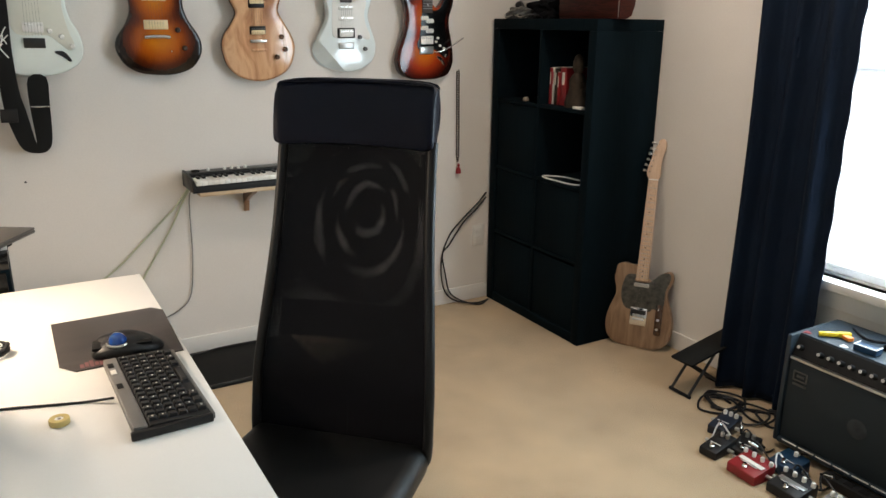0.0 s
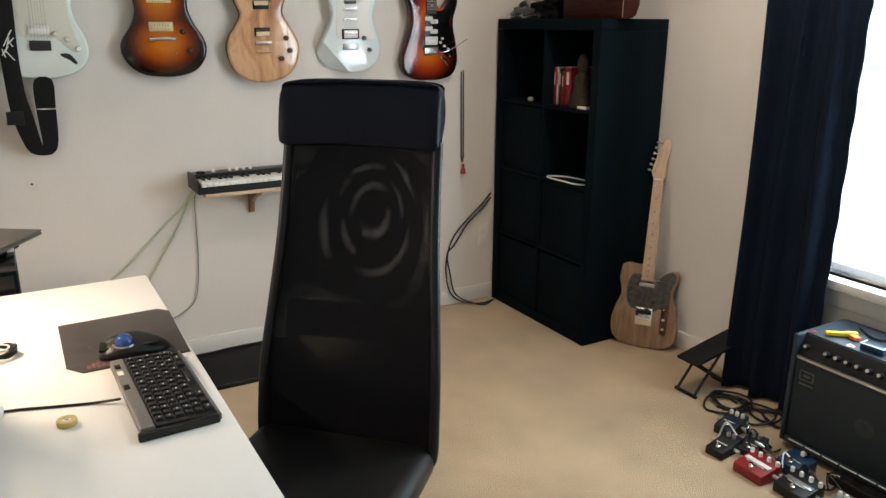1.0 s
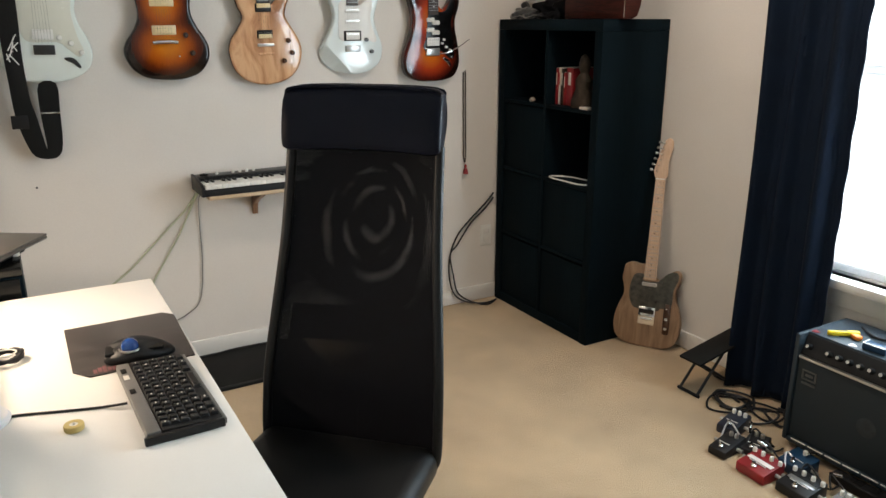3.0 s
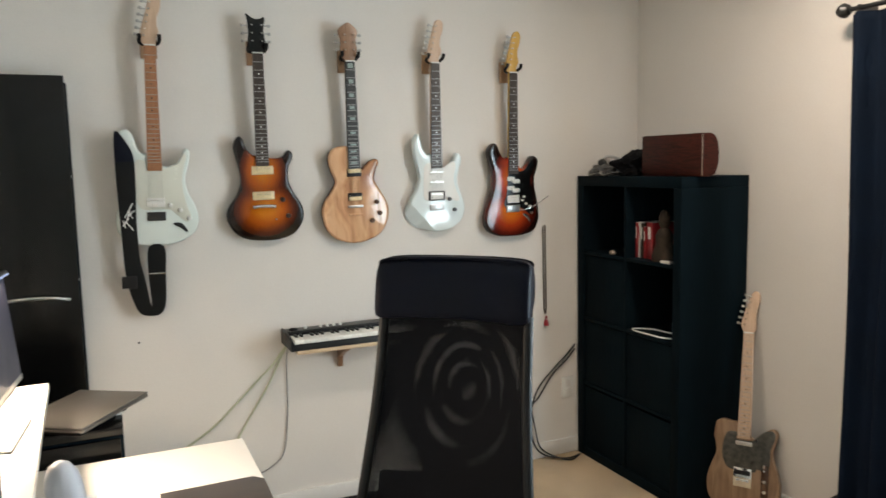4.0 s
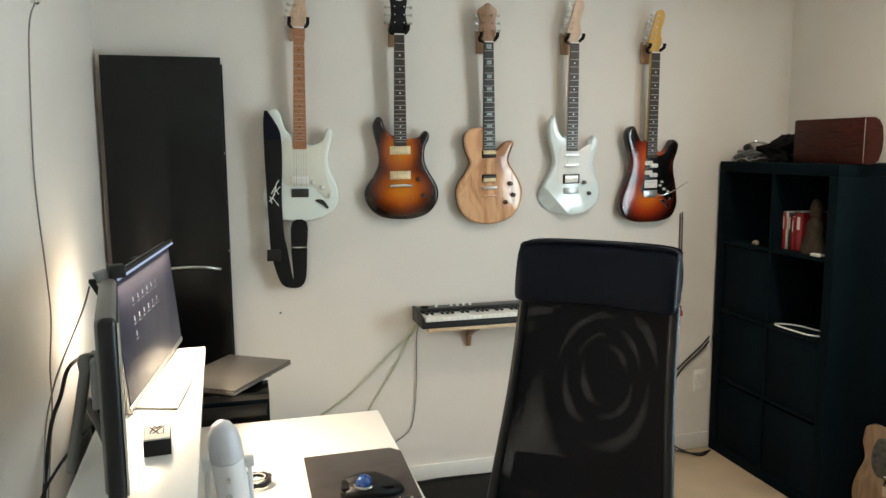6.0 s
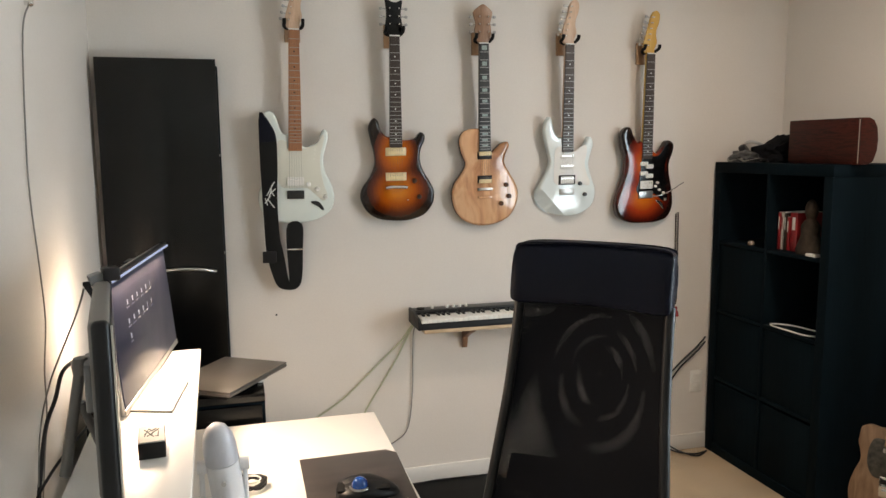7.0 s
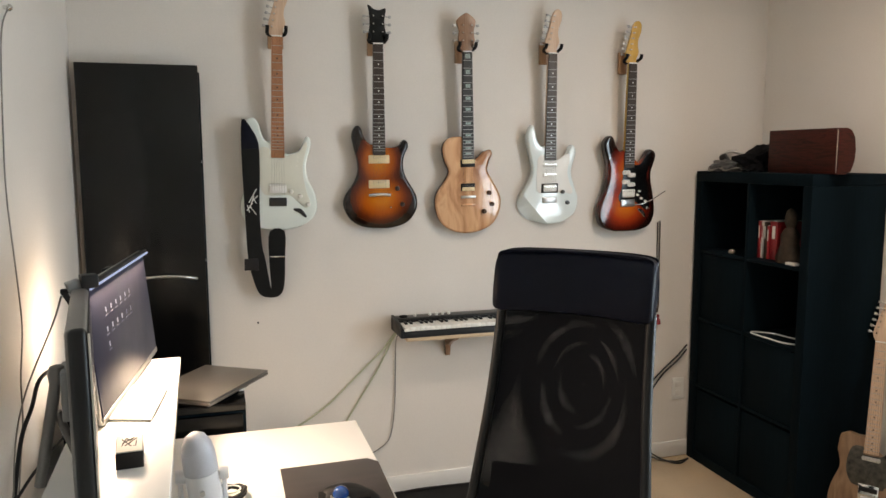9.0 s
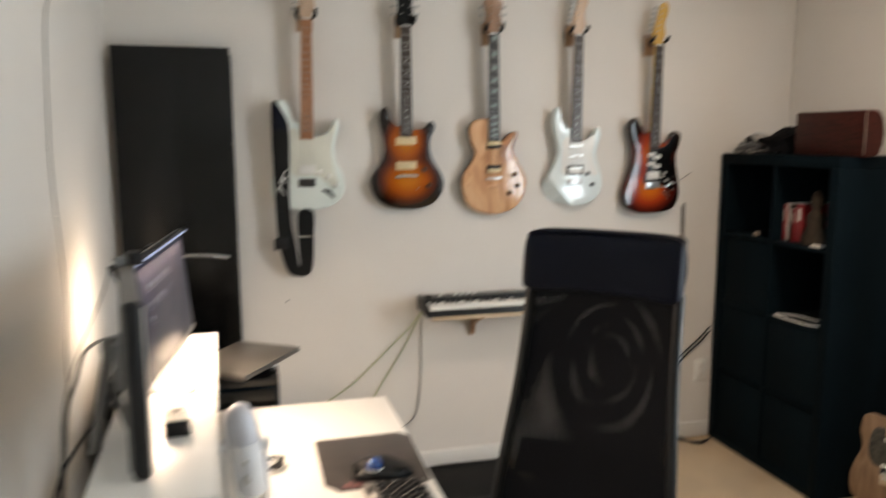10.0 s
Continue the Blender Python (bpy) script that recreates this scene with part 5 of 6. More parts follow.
for s in (-1, 1):
    part("back_frame", tube([back_at(s, z) for z in (1.20, 1.08, 0.95, 0.80, 0.65, 0.55, 0.48)] + [back_at(s * 0.97, 0.445), back_at(s * 0.85, 0.43)], 0.0125, 10, 4), M["plastic"], chair)
part("lower_rail", tube([back_at(s, 0.435) for s in (-0.9, -0.5, 0, 0.5, 0.9)], 0.012, 8, 4), M["plastic"], chair)


def net(mat, push, bow, name):
    def at(u, v):
        x, y, z = back_at(2 * u - 1, 0.44 + 0.75 * v)
        return (x, y + push + bow * math.exp(-((2 * u - 1.12) / 0.55) ** 2 - ((z - 1.02) / 0.14) ** 2), z)
    bm = bmesh.new()
    g = [[bm.verts.new(at(i / 24, j / 40)) for j in range(41)] for i in range(25)]
    for i in range(24):
        for j in range(40):
            bm.faces.new((g[i][j], g[i + 1][j], g[i + 1][j + 1], g[i][j + 1]))
    ob = part(name, bm, mat, chair, "fine black net")
    return ob


net(M["net_front"], 0.0, 0.0, "front_net")
net(M["net_back"], 0.012, 0.026, "back_net")
bm = sheet(16, 6, lambda u, v: Vector(back_at((2 * u - 1) * 0.93, 0.690 + 0.088 * v)) + Vector((0, 0.060, 0)), 0.012)
part("lumbar_pad", bm, M["black_box"], chair)
bm = sheet(16, 8, lambda u, v: Vector(back_at((2 * u - 1) * 0.95, 0.44 + 0.175 * v)) + Vector((0, 0.050, 0)), 0.012)
part("lower_pad", bm, M["black_box"], chair)


def cushion(w, d, h, mat, name, m, puff=0.012, bev=0.03, lab=""):
    bm = rbox(-w / 2, -d / 2, 0, w / 2, d / 2, h, bev, seg=5)
    for v in bm.verts:
        cx, cyy = v.co.x / (w / 2), v.co.y / (d / 2)
        if v.co.z > h * 0.5:
            v.co.z += puff * (1 - cx * cx) * (1 - cyy * cyy)
    return part(name, bm, mat, chair, lab, m)


hb = bmesh.new()
n = 36
prof = [(0.0, 0.000), (-0.010, 0.004), (-0.016, 0.018), (-0.019, 0.06), (-0.018, 0.10), (-0.012, 0.128), (0.004, 0.146), (0.026, 0.152), (0.044, 0.146), (0.053, 0.128), (0.056, 0.06), (0.050, 0.010), (0.040, 0.0)]
rings = []
for i in range(n + 1):
    u = math.sin(math.pi / 2 * (2 * i / n - 1))
    w = 0.203
    e = min(1, (1 - abs(u)) / 0.16)
    k = math.sqrt(max(0, 1 - (1 - e) ** 2))
    ring = []
    for y, z in prof:
        cy2, cz2 = 0.018, 0.075
        yy, zz = cy2 + (y - cy2) * (0.45 + 0.55 * k), cz2 + (z - cz2) * (0.80 + 0.20 * k)
        ring.append(hb.verts.new((u * w - 0.008, 0.205 + yy + 0.022 * (1 - u * u) + 0.18 * (zz - 0.075), 1.185 + zz - 0.006 * u * u)))
    rings.append(ring)
for a, b in zip(rings, rings[1:]):
    for i in range(len(prof)):
        j = (i + 1) % len(prof)
        hb.faces.new((a[i], a[j], b[j], b[i]))
hb.faces.new(rings[0]), hb.faces.new(rings[-1])
bmesh.ops.recalc_face_normals(hb, faces=hb.faces)
hr = part("headrest", hb, M["leather"], chair, "smooth black leather headrest")
seam = [(-0.188, 0.010), (-0.195, 0.060), (-0.190, 0.118), (-0.170, 0.143), (0.0, 0.1465), (0.170, 0.143), (0.190, 0.118), (0.195, 0.060), (0.188, 0.010)]
for deep in (0.004, 0.046):
    part("piping", tube([(x * 1.03 - 0.008, 0.205 + deep + 0.022 * (1 - (x / 0.203) ** 2) + 0.18 * (z - 0.075), 1.187 + z) for x, z in seam], 0.0036, 6, 4), M["leather"], hr)
cushion(0.47, 0.48, 0.085, M["seat_leather"], "seat", pose(-0.010, -0.155, 0.415, -3, 0, 0), 0.02, 0.038, "black leather seat")
part("seat_shell", rbox(-0.22, -0.36, 0.398, 0.20, 0.06, 0.420, 0.01), M["plastic"], chair)
part("back_bracket", tube([(0, 0.05, 0.40), (0, 0.13, 0.40), (0, 0.155, 0.50), (0, 0.16, 0.62)], 0.022, 8, 4), M["plastic"], chair)
part("mechanism", rbox(-0.09, -0.20, 0.355, 0.09, 0.06, 0.404, 0.01), M["plastic"], chair)
part("gas_lift", rod((0, -0.10, 0.10), (0, -0.10, 0.36), 0.026), M["chrome"], chair)
part("hub", rod((0, -0.10, 0.065), (0, -0.10, 0.115), 0.042, seg=16), M["plastic"], chair)
for k in range(5):
    a = 2 * math.pi * k / 5 + 0.3
    d = Vector((math.cos(a), math.sin(a), 0))
    c = Vector((0, -0.10, 0))
    leg = part("base_leg", rod(c + d * 0.03 + Vector((0, 0, 0.095)), c + d * 0.31 + Vector((0, 0, 0.072)), 0.022, r2=0.014), M["silver"], chair)
    part("caster", rod(c + d * 0.31 + Vector((-d.y, d.x, 0)) * 0.022 + Vector((0, 0, 0.029)), c + d * 0.31 - Vector((-d.y, d.x, 0)) * 0.022 + Vector((0, 0, 0.029)), 0.0285, seg=18), M["plastic"], leg)

# ---- on the wall: keyboard on its shelf, cables, beads ----
ws = thing("wall_shelf", Matrix.Translation((1.06, NORTH, 0.772)), "pale wooden wall shelf on triangular brackets", "shelf")
part("board", rbox(-0.35, -0.205, 0, 0.35, -0.001, 0.016, 0.002), M["pine"], ws)
for x in (-0.11, 0.24):
    bm = slab([(-0.165, -0.001), (-0.002, -0.001), (-0.002, -0.125), (-0.018, -0.125), (-0.03, -0.075), (-0.085, -0.045), (-0.15, -0.018)], -0.011, 0.011, 0.002, 2, smooth=False, m=Matrix.Translation((x, 0, 0)) @ pose(0, 0, 0, 0, 0, 0) @ Matrix(((0, 1, 0, 0), (1, 0, 0, 0), (0, 0, 1, 0), (0, 0, 0, 1))))
    part("bracket", bm, M["crown"], ws, "brown wooden bracket")
mk = thing("music_keyboard", Matrix.Translation((0.682, 2.872, 0.7885)), "small black music keyboard with white and black keys", "keyboard")
LEN = 0.80
prof = [(0, 0.0), (0.185, 0.0), (0.185, 0.062), (0.10, 0.058), (0.096, 0.040), (0.010, 0.036), (0.0, 0.022)]
part("case", slab(prof, 0.012, LEN - 0.012, 0.001, 2, smooth=False, m=Matrix(((0, 1, 0, 0), (1, 0, 0, 0), (0, 0, 1, 0), (0, 0, 0, 1)))), M["plastic"], mk)
endp = [(-0.003, 0.0), (0.187, 0.0), (0.187, 0.066), (0.09, 0.062), (0.02, 0.052), (-0.003, 0.040)]
for x in (0, LEN - 0.012):
    part("end_cheek", slab(endp, x, x + 0.0118, 0.003, 2, smooth=False, m=Matrix(((0, 1, 0, 0), (1, 0, 0, 0), (0, 0, 1, 0), (0, 0, 0, 1)))), M["plastic"], mk)
part("panel", rbox(0.014, 0.105, 0.0598, LEN - 0.014, 0.180, 0.0635, 0.001, m=pose(0, 0, 0)), M["dark_metal"], mk)
wk = meshed("white_key", rbox(0, -0.010, -0.006, 0.0222, 0.090, 0.012, 0.0015), M["white_plastic"])
bk = meshed("black_key", rbox(-0.0055, 0.014, 0, 0.0055, 0.055, 0.010, 0.0015), M["plastic"])
for k in range(33):
    x = 0.016 + 0.0232 * k
    part("white_key", wk, None, mk, m=Matrix.Translation((x, 0.004, 0.0365)))
    if k % 7 in (0, 1, 3, 4, 5) and k < 32:
        part("black_key", bk, None, mk, m=Matrix.Translation((x + 0.0224, 0.038, 0.0455)))
for x in (0.10, 0.17, 0.20, 0.23, 0.26):
    part("knob", lathe([(0.007, 0), (0.007, 0.010), (0.005, 0.012), (0, 0.012)], 12, m=Matrix.Translation((x, 0.143, 0.0636))), M["white_plastic"], mk)
part("pitch_wheel", lathe([(0.018, 0), (0.018, 0.006), (0, 0.008)], 18, m=Matrix.Translation((0.045, 0.140, 0.0636))), M["soft_black"], mk)
solid("green_cable", tube([(0.735, 3.062, 0.80), (0.70, 3.066, 0.768), (0.647, 3.066, 0.700), (0.568, 3.066, 0.627), (0.47, 3.067, 0.535), (0.384, 3.067, 0.458), (0.286, 3.067, 0.394), (0.18, 3.066, 0.34), (0.05, 3.065, 0.30)], 0.0045, 7, 6), M["green_cable"], "pale green cable stretched along the wall", "cable", group="green cables")
solid("green_cable", tube([(0.735, 3.058, 0.79), (0.695, 3.066, 0.750), (0.62, 3.066, 0.610), (0.55, 3.067, 0.50), (0.486, 3.067, 0.400), (0.44, 3.066, 0.31), (0.40, 3.05, 0.20), (0.38, 3.03, 0.05)], 0.0040, 7, 6), M["green_cable"], "pale green cable stretched along the wall", "cable", group="green cables")
solid("grey_cable", tube([(0.735, 3.050, 0.786), (0.705, 3.062, 0.74), (0.700, 3.067, 0.60), (0.698, 3.067, 0.48), (0.684, 3.067, 0.33), (0.66, 3.066, 0.26), (0.602, 3.066, 0.218), (0.54, 3.066, 0.19), (0.48, 3.06, 0.12)], 0.0024, 6, 6), M["grey_cable"], "thin grey cable hanging from the keyboard", "cable")
beads = thing("bead_string", Matrix.Translation((2.060, NORTH, 1.24)), "string of dark beads with a red tassel hanging on the wall", "beads")
bead = meshed("bead", lathe([(0, -0.0042), (0.003, -0.003), (0.0042, 0), (0.003, 0.003), (0, 0.0042)], 8), M["bronze"])
for s in (-1, 1):
    for k in range(54):
        z = -0.008 - k * 0.0085
        part("bead", bead, None, beads, m=Matrix.Translation((s * (0.0065 if k < 50 else 0.0065 * (54 - k) / 4) + 0.006 * k / 54, -0.006, z)))
part("tassel", lathe([(0, 0), (0.006, -0.004), (0.007, -0.014), (0.004, -0.018), (0.011, -0.030), (0.014, -0.052), (0, -0.054)], 12, m=Matrix.Translation((0.007, -0.014, -0.470))), M["red"], beads, "red tassel")
part("peg", rod((0, -0.0005, 0), (0, -0.016, 0.002), 0.003), M["chrome"], beads)
ol = thing("wall_outlet", Matrix.Translation((2.205, NORTH, 0.365)), "white wall outlet plate beside the shelf", "outlet")
part("cover_plate", rbox(-0.036, -0.006, -0.058, 0.036, -0.0005, 0.058, 0.003), M["white_plastic"], ol)
for z in (-0.024, 0.022):
    part("socket", rbox(-0.016, -0.0085, z - 0.014, 0.016, -0.0062, z + 0.014, 0.002), M["trim"], ol)
for k, o in enumerate((0.0, 0.025)):
    solid("floor_cable", tube([(2.24, 3.055, 0.60 - o), (2.19, 3.06, 0.545 - o), (2.10, 3.062, 0.47 - o), (2.02, 3.062, 0.39 - o * 2), (1.975, 3.06, 0.29), (1.965 + o, 3.055, 0.18), (1.99 + o, 3.05, 0.075), (2.05 + o, 3.03, 0.022), (2.15, 2.99 - o, 0.007), (2.24, 3.01, 0.0055)], 0.0042, 7, 6), M["plastic"], "black cable hanging to the floor beside the shelf", "cable", group="cables beside the shelf")
solid("nail", lathe([(0.0045, 0), (0.0045, 0.002), (0.0015, 0.004), (0, 0.004)], 8, m=pose(0, 0, 0, 90, 0, 0)), M["dark_metal"], "small dark nail in the wall", "nail", Matrix.Translation((0.096, NORTH, 0.856)))
fm = thing("floor_mat", Matrix.Translation((0.62, 2.865, 0)), "black rubber mat on the carpet by the wall", "mat")
part("mat", rbox(-0.55, -0.19, 0.001, 0.50, 0.19, 0.014, 0.005), M["soft_black"], fm)
part("rim", tube([(-0.54, -0.18, 0.0155), (0.49, -0.18, 0.0155), (0.49, 0.18, 0.0155), (-0.54, 0.18, 0.0155)], 0.003, 6, 1, closed=True), M["plastic"], fm)
solid("mat_cable", tube([(0.50, 3.045, 0.018), (0.66, 3.03, 0.018), (0.80, 3.045, 0.019), (1.0, 3.04, 0.018)], 0.0035, 6, 5), M["plastic"], "black cable along the baseboard", "cable")

# ---- amplifier by the window ----
AX, AY0, AY1, AH = 2.315, 0.630, 1.245, 0.440
amp = thing("guitar_amplifier", Matrix.Translation((AX, (AY0 + AY1) / 2, 0)), "dark blue-black guitar amplifier with a knob panel and grille cloth", "amplifier")
hw = (AY1 - AY0) / 2
part("cabinet", slab([(0.030, 0.028), (0.285, 0.028), (0.285, AH), (0.050, AH), (0.022, 0.365), (0.030, 0.360)], -hw, hw, 0.006, 2, smooth=False), M["tolex"], amp)
for s in (-1, 1):
    part("side_edge", rbox(0.0, s * hw - 0.009, 0.028, 0.285, s * hw + 0.009, AH + 0.001, 0.006), M["tolex"], amp)
part("bottom_edge", rbox(0.0, -hw + 0.0095, 0.026, 0.060, hw - 0.0095, 0.048, 0.005), M["tolex"], amp)
grl = part("grille", rbox(0.010, -hw + 0.010, 0.049, 0.0295, hw - 0.010, 0.353, 0.004), M["grille"], amp, "black woven grille cloth")
spot_disc = lathe([(0.034, 0), (0.030, 0.0012), (0.018, 0.0030), (0, 0.0036)], 28, m=pose(0.0098, 0.03, 0.205, 0, -90, 0))
part("grille_spot", spot_disc, M["spot_grey"], grl, "faint grey round spot on the front of the cloth")
part("trim_strip", rbox(0.006, -hw + 0.010, 0.3535, 0.022, hw - 0.010, 0.3625, 0.001), M["silver"], amp, "thin silver strip")
panel = part("control_panel", rbox(-0.003, -hw + 0.010, 0.0, 0.004, hw - 0.010, 0.076, 0.001, m=pose(0.016, 0, 0.364, 0, 24, 0)), M["plastic"], amp)
for k in range(15):
    y = hw - 0.034 - k * 0.037
    if k == 1:
        continue
    kn = part("knob", lathe([(0.011, 0), (0.011, 0.008), (0.008, 0.016), (0.0075, 0.020), (0, 0.020)], 16), M["soft_black"], amp, m=pose(0.016, y, 0.364, 0, 24, 0) @ pose(-0.0035, 0, 0.034, 0, -90, 0))
    part("cap", lathe([(0.006, 0.0202), (0.006, 0.0212), (0, 0.0212)], 12), M["silver"], kn)
bm = rbox(0.006, hw - 0.085, 0.312, 0.0098, hw - 0.030, 0.318, 0.002)
rbox(0.006, hw - 0.085, 0.280, 0.0098, hw - 0.030, 0.286, 0.002, bm)
rbox(0.006, hw - 0.085, 0.2865, 0.0098, hw - 0.079, 0.3115, 0.001, bm)
rbox(0.006, hw - 0.036, 0.2865, 0.0098, hw - 0.030, 0.3115, 0.001, bm)
rbox(0.006, hw - 0.072, 0.294, 0.0098, hw - 0.043, 0.304, 0.002, bm)
part("badge", bm, M["badge"], amp, "plain grey badge")
part("badge_bar", rbox(0.006, hw - 0.085, 0.263, 0.0098, hw - 0.032, 0.271, 0.001), M["badge"], amp)
for k in range(9):
    y = hw - 0.03 - k * 0.066
    part("piping", rbox(-0.0022, y - 0.058, 0.043, 0.002, y, 0.0475, 0.001), M["white_plastic"], amp, "white piping")
part("carry_strap", tube([(0.16, -0.13, AH + 0.002), (0.16, -0.10, AH + 0.020), (0.16, 0.04, AH + 0.022), (0.16, 0.07, AH + 0.002)], 0.009, 8, 4), M["soft_black"], amp)
for x in (0.04, 0.25):
    for y in (-hw + 0.05, hw - 0.05):
        part("foot", lathe([(0.016, 0.0005), (0.018, 0.0265)], 12, m=Matrix.Translation((x, y, 0))), M["soft_black"], amp)
toy = thing("toy_pistol", Matrix.Translation((2.44, 1.150, AH + 0.001)) @ pose(0, 0, 0, 0, 0, -38) @ Matrix.Diagonal((0.72, 0.72, 0.72, 1)), "yellow and orange plastic toy lying on the amplifier", "toy")
part("barrel", rbox(-0.085, -0.010, 0.0, 0.02, 0.012, 0.022, 0.005), M["yellow"], toy)
part("body", rbox(0.0, -0.016, 0.0, 0.060, 0.012, 0.026, 0.007), M["yellow"], toy)
part("grip", rbox(-0.015, -0.06, 0.0, 0.020, -0.014, 0.020, 0.006, m=pose(0.02, 0, 0, 0, 0, 18)), M["orange"], toy, "orange grip")
dev = thing("small_device", Matrix.Translation((2.41, 1.025, AH + 0.001)) @ pose(0, 0, 0, 0, 0, 4), "small dark device in a white frame on the amplifier", "device")
part("body", rbox(-0.022, -0.038, 0.0, 0.022, 0.038, 0.020, 0.003), M["blue"], dev)
for x0, y0, x1, y1 in ((-0.022, -0.038, 0.022, -0.034), (-0.022, 0.034, 0.022, 0.038), (-0.022, -0.034, -0.018, 0.034)):
    part("frame_bar", rbox(x0, y0, 0.0205, x1, y1, 0.0225, 0.0005), M["white_plastic"], dev)
for x, y, c, lab in ((2.385, 1.225, "red", "red plectrum lying on the amplifier"), (2.385, 1.09, "white_plastic", "white plectrum lying on the amplifier"), (2.50, 0.90, "paper", "pale plectrum lying on the amplifier")):
    solid("plectrum", slab([(-0.013, 0.008), (0, 0.011), (0.013, 0.008), (0.006, -0.010), (0, -0.015), (-0.006, -0.010)], 0.0, 0.0015, 0.0005, 3, m=pose(0, 0, 0.0016, -90, 0, 0)), M[c], lab, "plectrum", Matrix.Translation((x, y, AH)), "plectrums")
solid("amp_cable", tube([(2.55, 1.16, AH + 0.005), (2.50, 1.08, AH + 0.006), (2.54, 1.0, AH + 0.006), (2.49, 0.90, AH + 0.006), (2.55, 0.82, AH + 0.006), (2.58, 0.72, AH + 0.006)], 0.0045, 7, 6), M["plastic"], "black cable lying over the amplifier", "cable")

# folding footrest
fr = thing("footrest", Matrix.Translation((2.41, 1.70, 0)), "black folding metal footrest with a slanted board", "footrest")
part("board", rbox(-0.012, -0.055, -0.006, 0.30, 0.055, 0.006, 0.003, m=pose(-0.085, 0.0, 0.152, 0, -11, 0)), M["soft_black"], fr)
for y in (-0.045, 0.045):
    part("leg", rod((-0.085, y, 0.010), (0.045, y, 0.168), 0.006), M["dark_metal"], fr)
    part("leg", rod((-0.072, y * 0.8, 0.146), (0.13, y * 0.8, 0.010), 0.006), M["dark_metal"], fr)
part("foot_bar", rod((-0.085, -0.055, 0.0075), (-0.085, 0.055, 0.0075), 0.0072), M["soft_black"], fr)
part("foot_bar", rod((0.13, -0.05, 0.0075), (0.13, 0.05, 0.0075), 0.0072), M["soft_black"], fr)


# effect pedals
def pedal(x, y, rz, mat, lab, w=0.072, d=0.118, h=0.045, knobs=3, face=None):
    p = thing("effect_pedal", Matrix.Translation((x, y, 0.001)) @ pose(0, 0, 0, 0, 0, rz), lab, "pedal", "effect pedals on the floor")
    bm = rbox(-w / 2, -d / 2, 0, w / 2, d / 2, h, 0.005)
    for v in bm.verts:
        if v.co.z > h * 0.5:
            v.co.z += 0.010 * v.co.y / (d / 2)
    part("housing", bm, mat, p)
    if face:
        part("face_plate", rbox(-w * 0.42, -d * 0.10, h + 0.0005, w * 0.42, d * 0.10, h + 0.0025, 0.001), face, p)
    for k in range(knobs):
        xx = (k - (knobs - 1) / 2) * w * 0.30
        part("knob", lathe([(0.0075, 0), (0.0075, 0.012), (0.006, 0.016), (0, 0.016)], 14, m=Matrix.Translation((xx, d * 0.30, h + 0.005))), M["white_plastic"] if mat != M["plastic"] or knobs > 3 else M["silver"], p)
    part("footswitch", lathe([(0.010, 0), (0.010, 0.004), (0.006, 0.006), (0.006, 0.014), (0, 0.015)], 14, m=Matrix.Translation((0, -d * 0.32, h - 0.004))), M["chrome"], p)
    for s in (-1, 1):
        part("jack", rod((s * w / 2, 0.01, h * 0.5), (s * (w / 2 + 0.022), 0.01, h * 0.5), 0.007, seg=10), M["silver"], p)
    part("name_bar", rbox(-w * 0.3, -d * 0.16, h - 0.0005, w * 0.3, -d * 0.13, h + 0.0012, 0.0003), M["paper"], p)


pedal(2.088, 1.165, -92, M["red"], "red effect pedal with four pale knobs", 0.115, 0.105, 0.045, 4, M["paper"])
pedal(2.105, 1.318, -84, M["plastic"], "black effect pedal with a tilted tread", 0.070, 0.125, 0.040, 2)
pedal(2.245, 1.405, -80, M["navy_box"], "dark blue effect pedal among cables", 0.075, 0.120, 0.045, 3)
pedal(2.195, 1.270, -75, M["plastic"], "black effect pedal among cables", 0.075, 0.110, 0.035, 2)
pedal(2.215, 1.110, -96, M["blue"], "glossy blue effect pedal with one large knob", 0.095, 0.090, 0.050, 1)
pedal(2.105, 1.020, -92, M["plastic"], "black effect pedal with four white knobs", 0.115, 0.105, 0.045, 4, M["silver"])
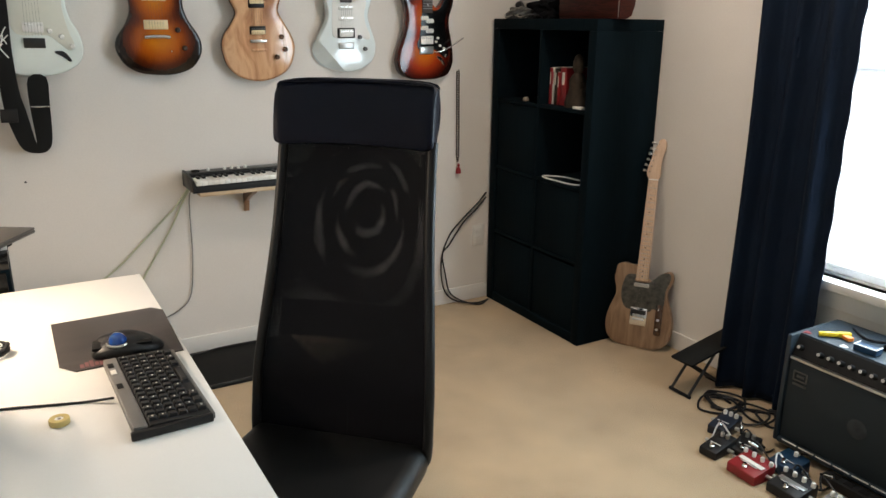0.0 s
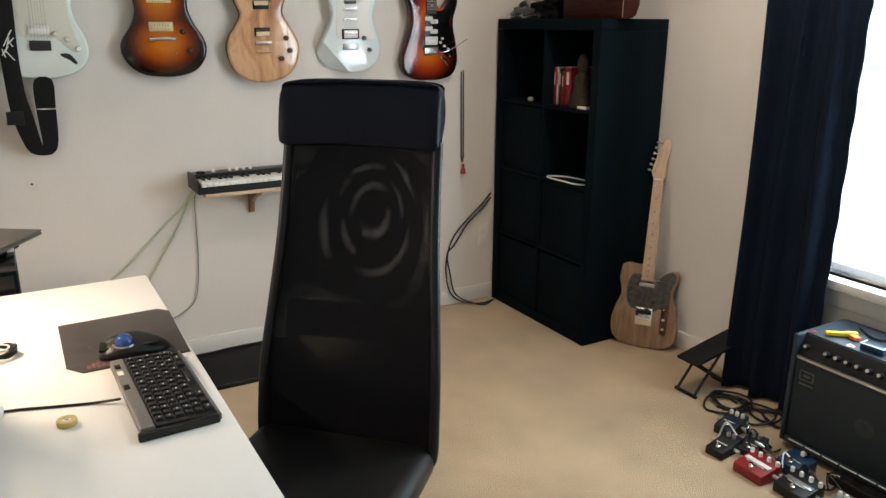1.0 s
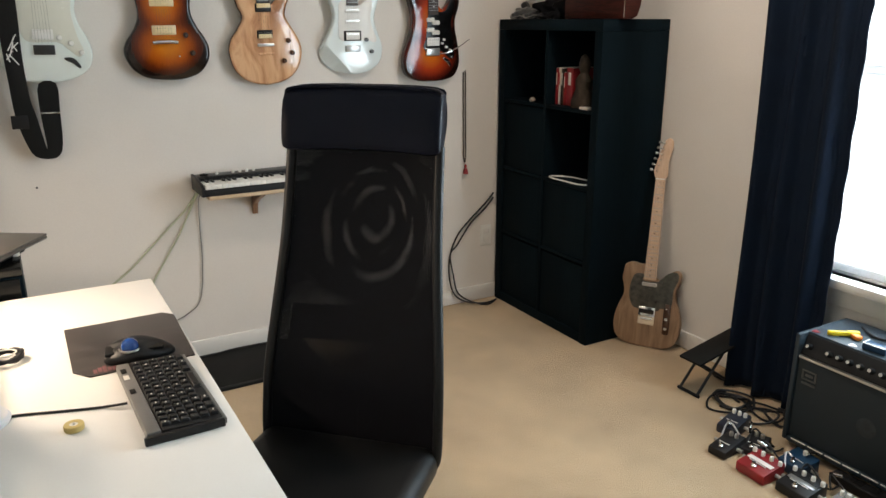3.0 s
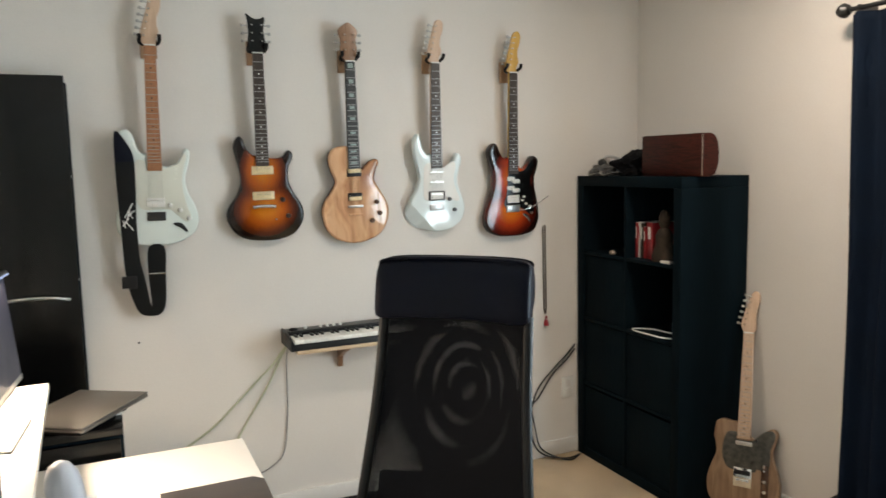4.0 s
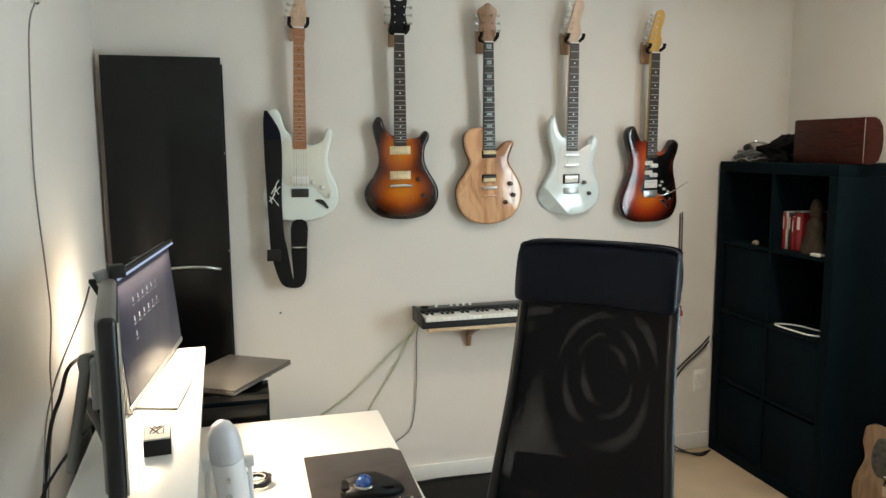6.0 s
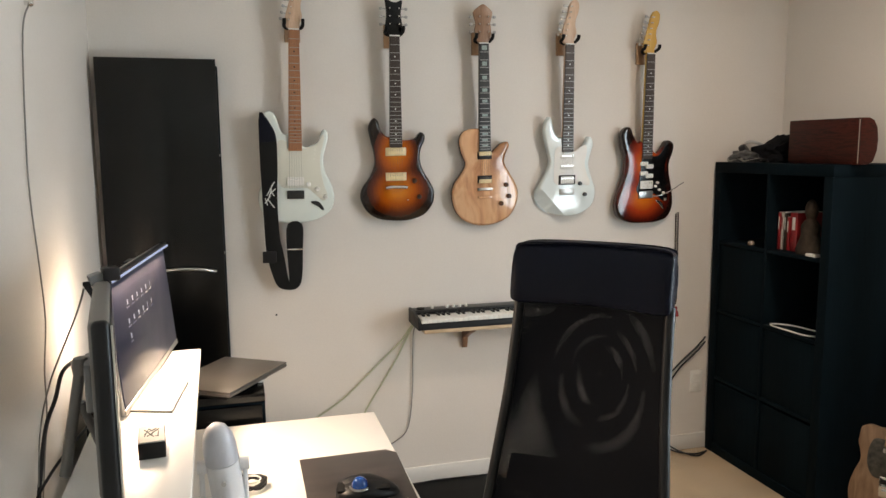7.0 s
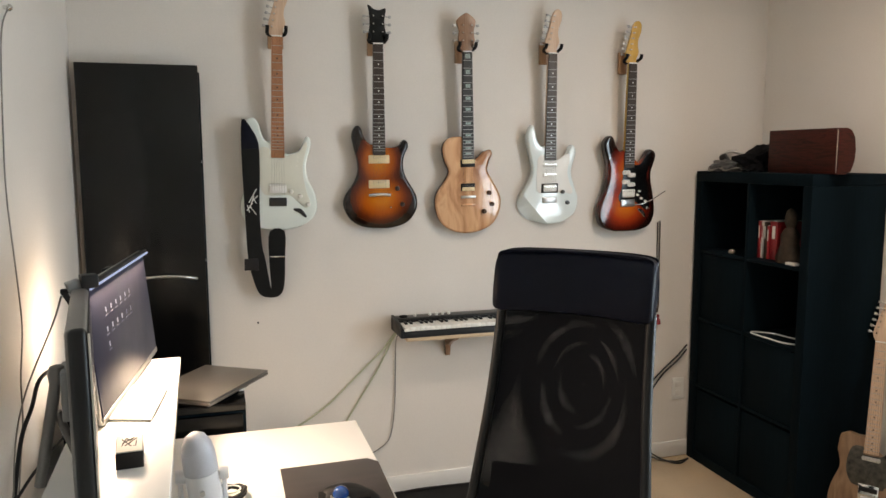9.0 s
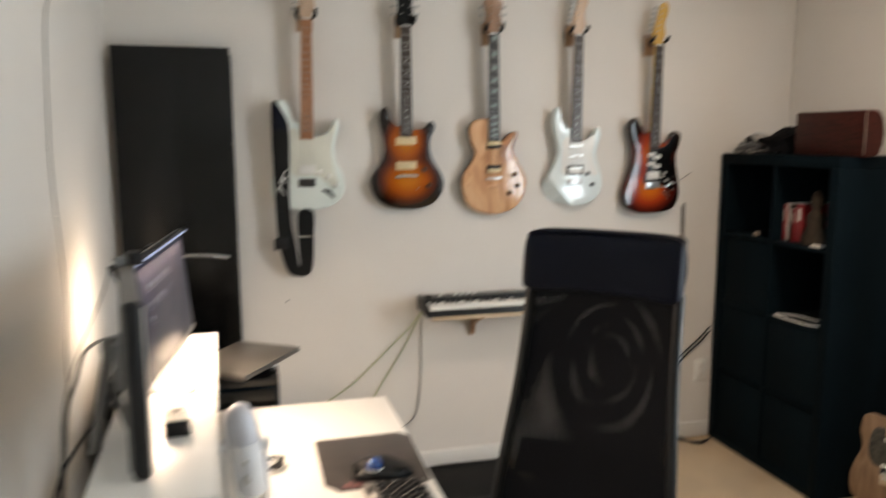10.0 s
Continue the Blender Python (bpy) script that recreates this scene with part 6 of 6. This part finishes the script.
pedal(2.110, 0.885, -90, M["grey_plastic"], "grey effect pedal beside the amplifier", 0.075, 0.118, 0.045, 3)
ps = thing("power_strip", Matrix.Translation((2.275, 0.93, 0.001)), "black power strip lying before the amplifier", "power strip")
part("body", rbox(-0.025, -0.13, 0, 0.025, 0.09, 0.035, 0.006), M["plastic"], ps)
for k in range(4):
    part("socket", rbox(-0.014, -0.115 + k * 0.050, 0.0352, 0.014, -0.085 + k * 0.050, 0.037, 0.001), M["soft_black"], ps)
for k in range(9):
    x, y = 2.17 + 0.05 * (k % 3), 1.37 - 0.055 * k
    pl = thing("jack_plug", Matrix.Translation((x, y, 0.058 if k % 2 else 0.009)) @ pose(0, 0, 0, 0, 70 if k % 2 else 88, 37 * k), "silver jack plug on a patch cable", "plug", "jack plugs")
    part("barrel", lathe([(0.0065, 0), (0.007, 0.004), (0.0065, 0.030), (0.004, 0.036), (0, 0.036)], 10), M["chrome"], pl)
    part("sleeve", lathe([(0.0045, -0.018), (0.005, 0)], 8), M["soft_black"], pl)
rnd = random.Random(9)
for k in range(7):
    cx, cy0 = 2.42 + rnd.uniform(-0.08, 0.06), 1.44 + rnd.uniform(-0.10, 0.12)
    pts = [(cx + rnd.uniform(0.05, 0.09) * math.cos(a * 1.1 + k), cy0 + rnd.uniform(0.05, 0.10) * math.sin(a * 1.1 + k), 0.006 + 0.008 * ((a + k) % 3)) for a in range(8)]
    solid("patch_cable", tube(pts, 0.0045, 7, 5), M["plastic"], "black patch cable tangled on the carpet", "cable", group="patch cables")
for k in range(6):
    a, b = (2.15 + rnd.uniform(-0.05, 0.05), 1.36 - 0.08 * k), (2.24 + rnd.uniform(-0.03, 0.05), 1.30 - 0.08 * k)
    pts = [(a[0], a[1], 0.030), ((a[0] + b[0]) / 2 + 0.02, a[1] + 0.03, 0.055), ((a[0] + b[0]) / 2, b[1], 0.02), (b[0], b[1], 0.008)]
    solid("patch_cable", tube(pts, 0.0035, 7, 6), M["silver"] if k % 3 == 0 else M["plastic"], "short patch cable between the pedals", "cable", group="patch cables")
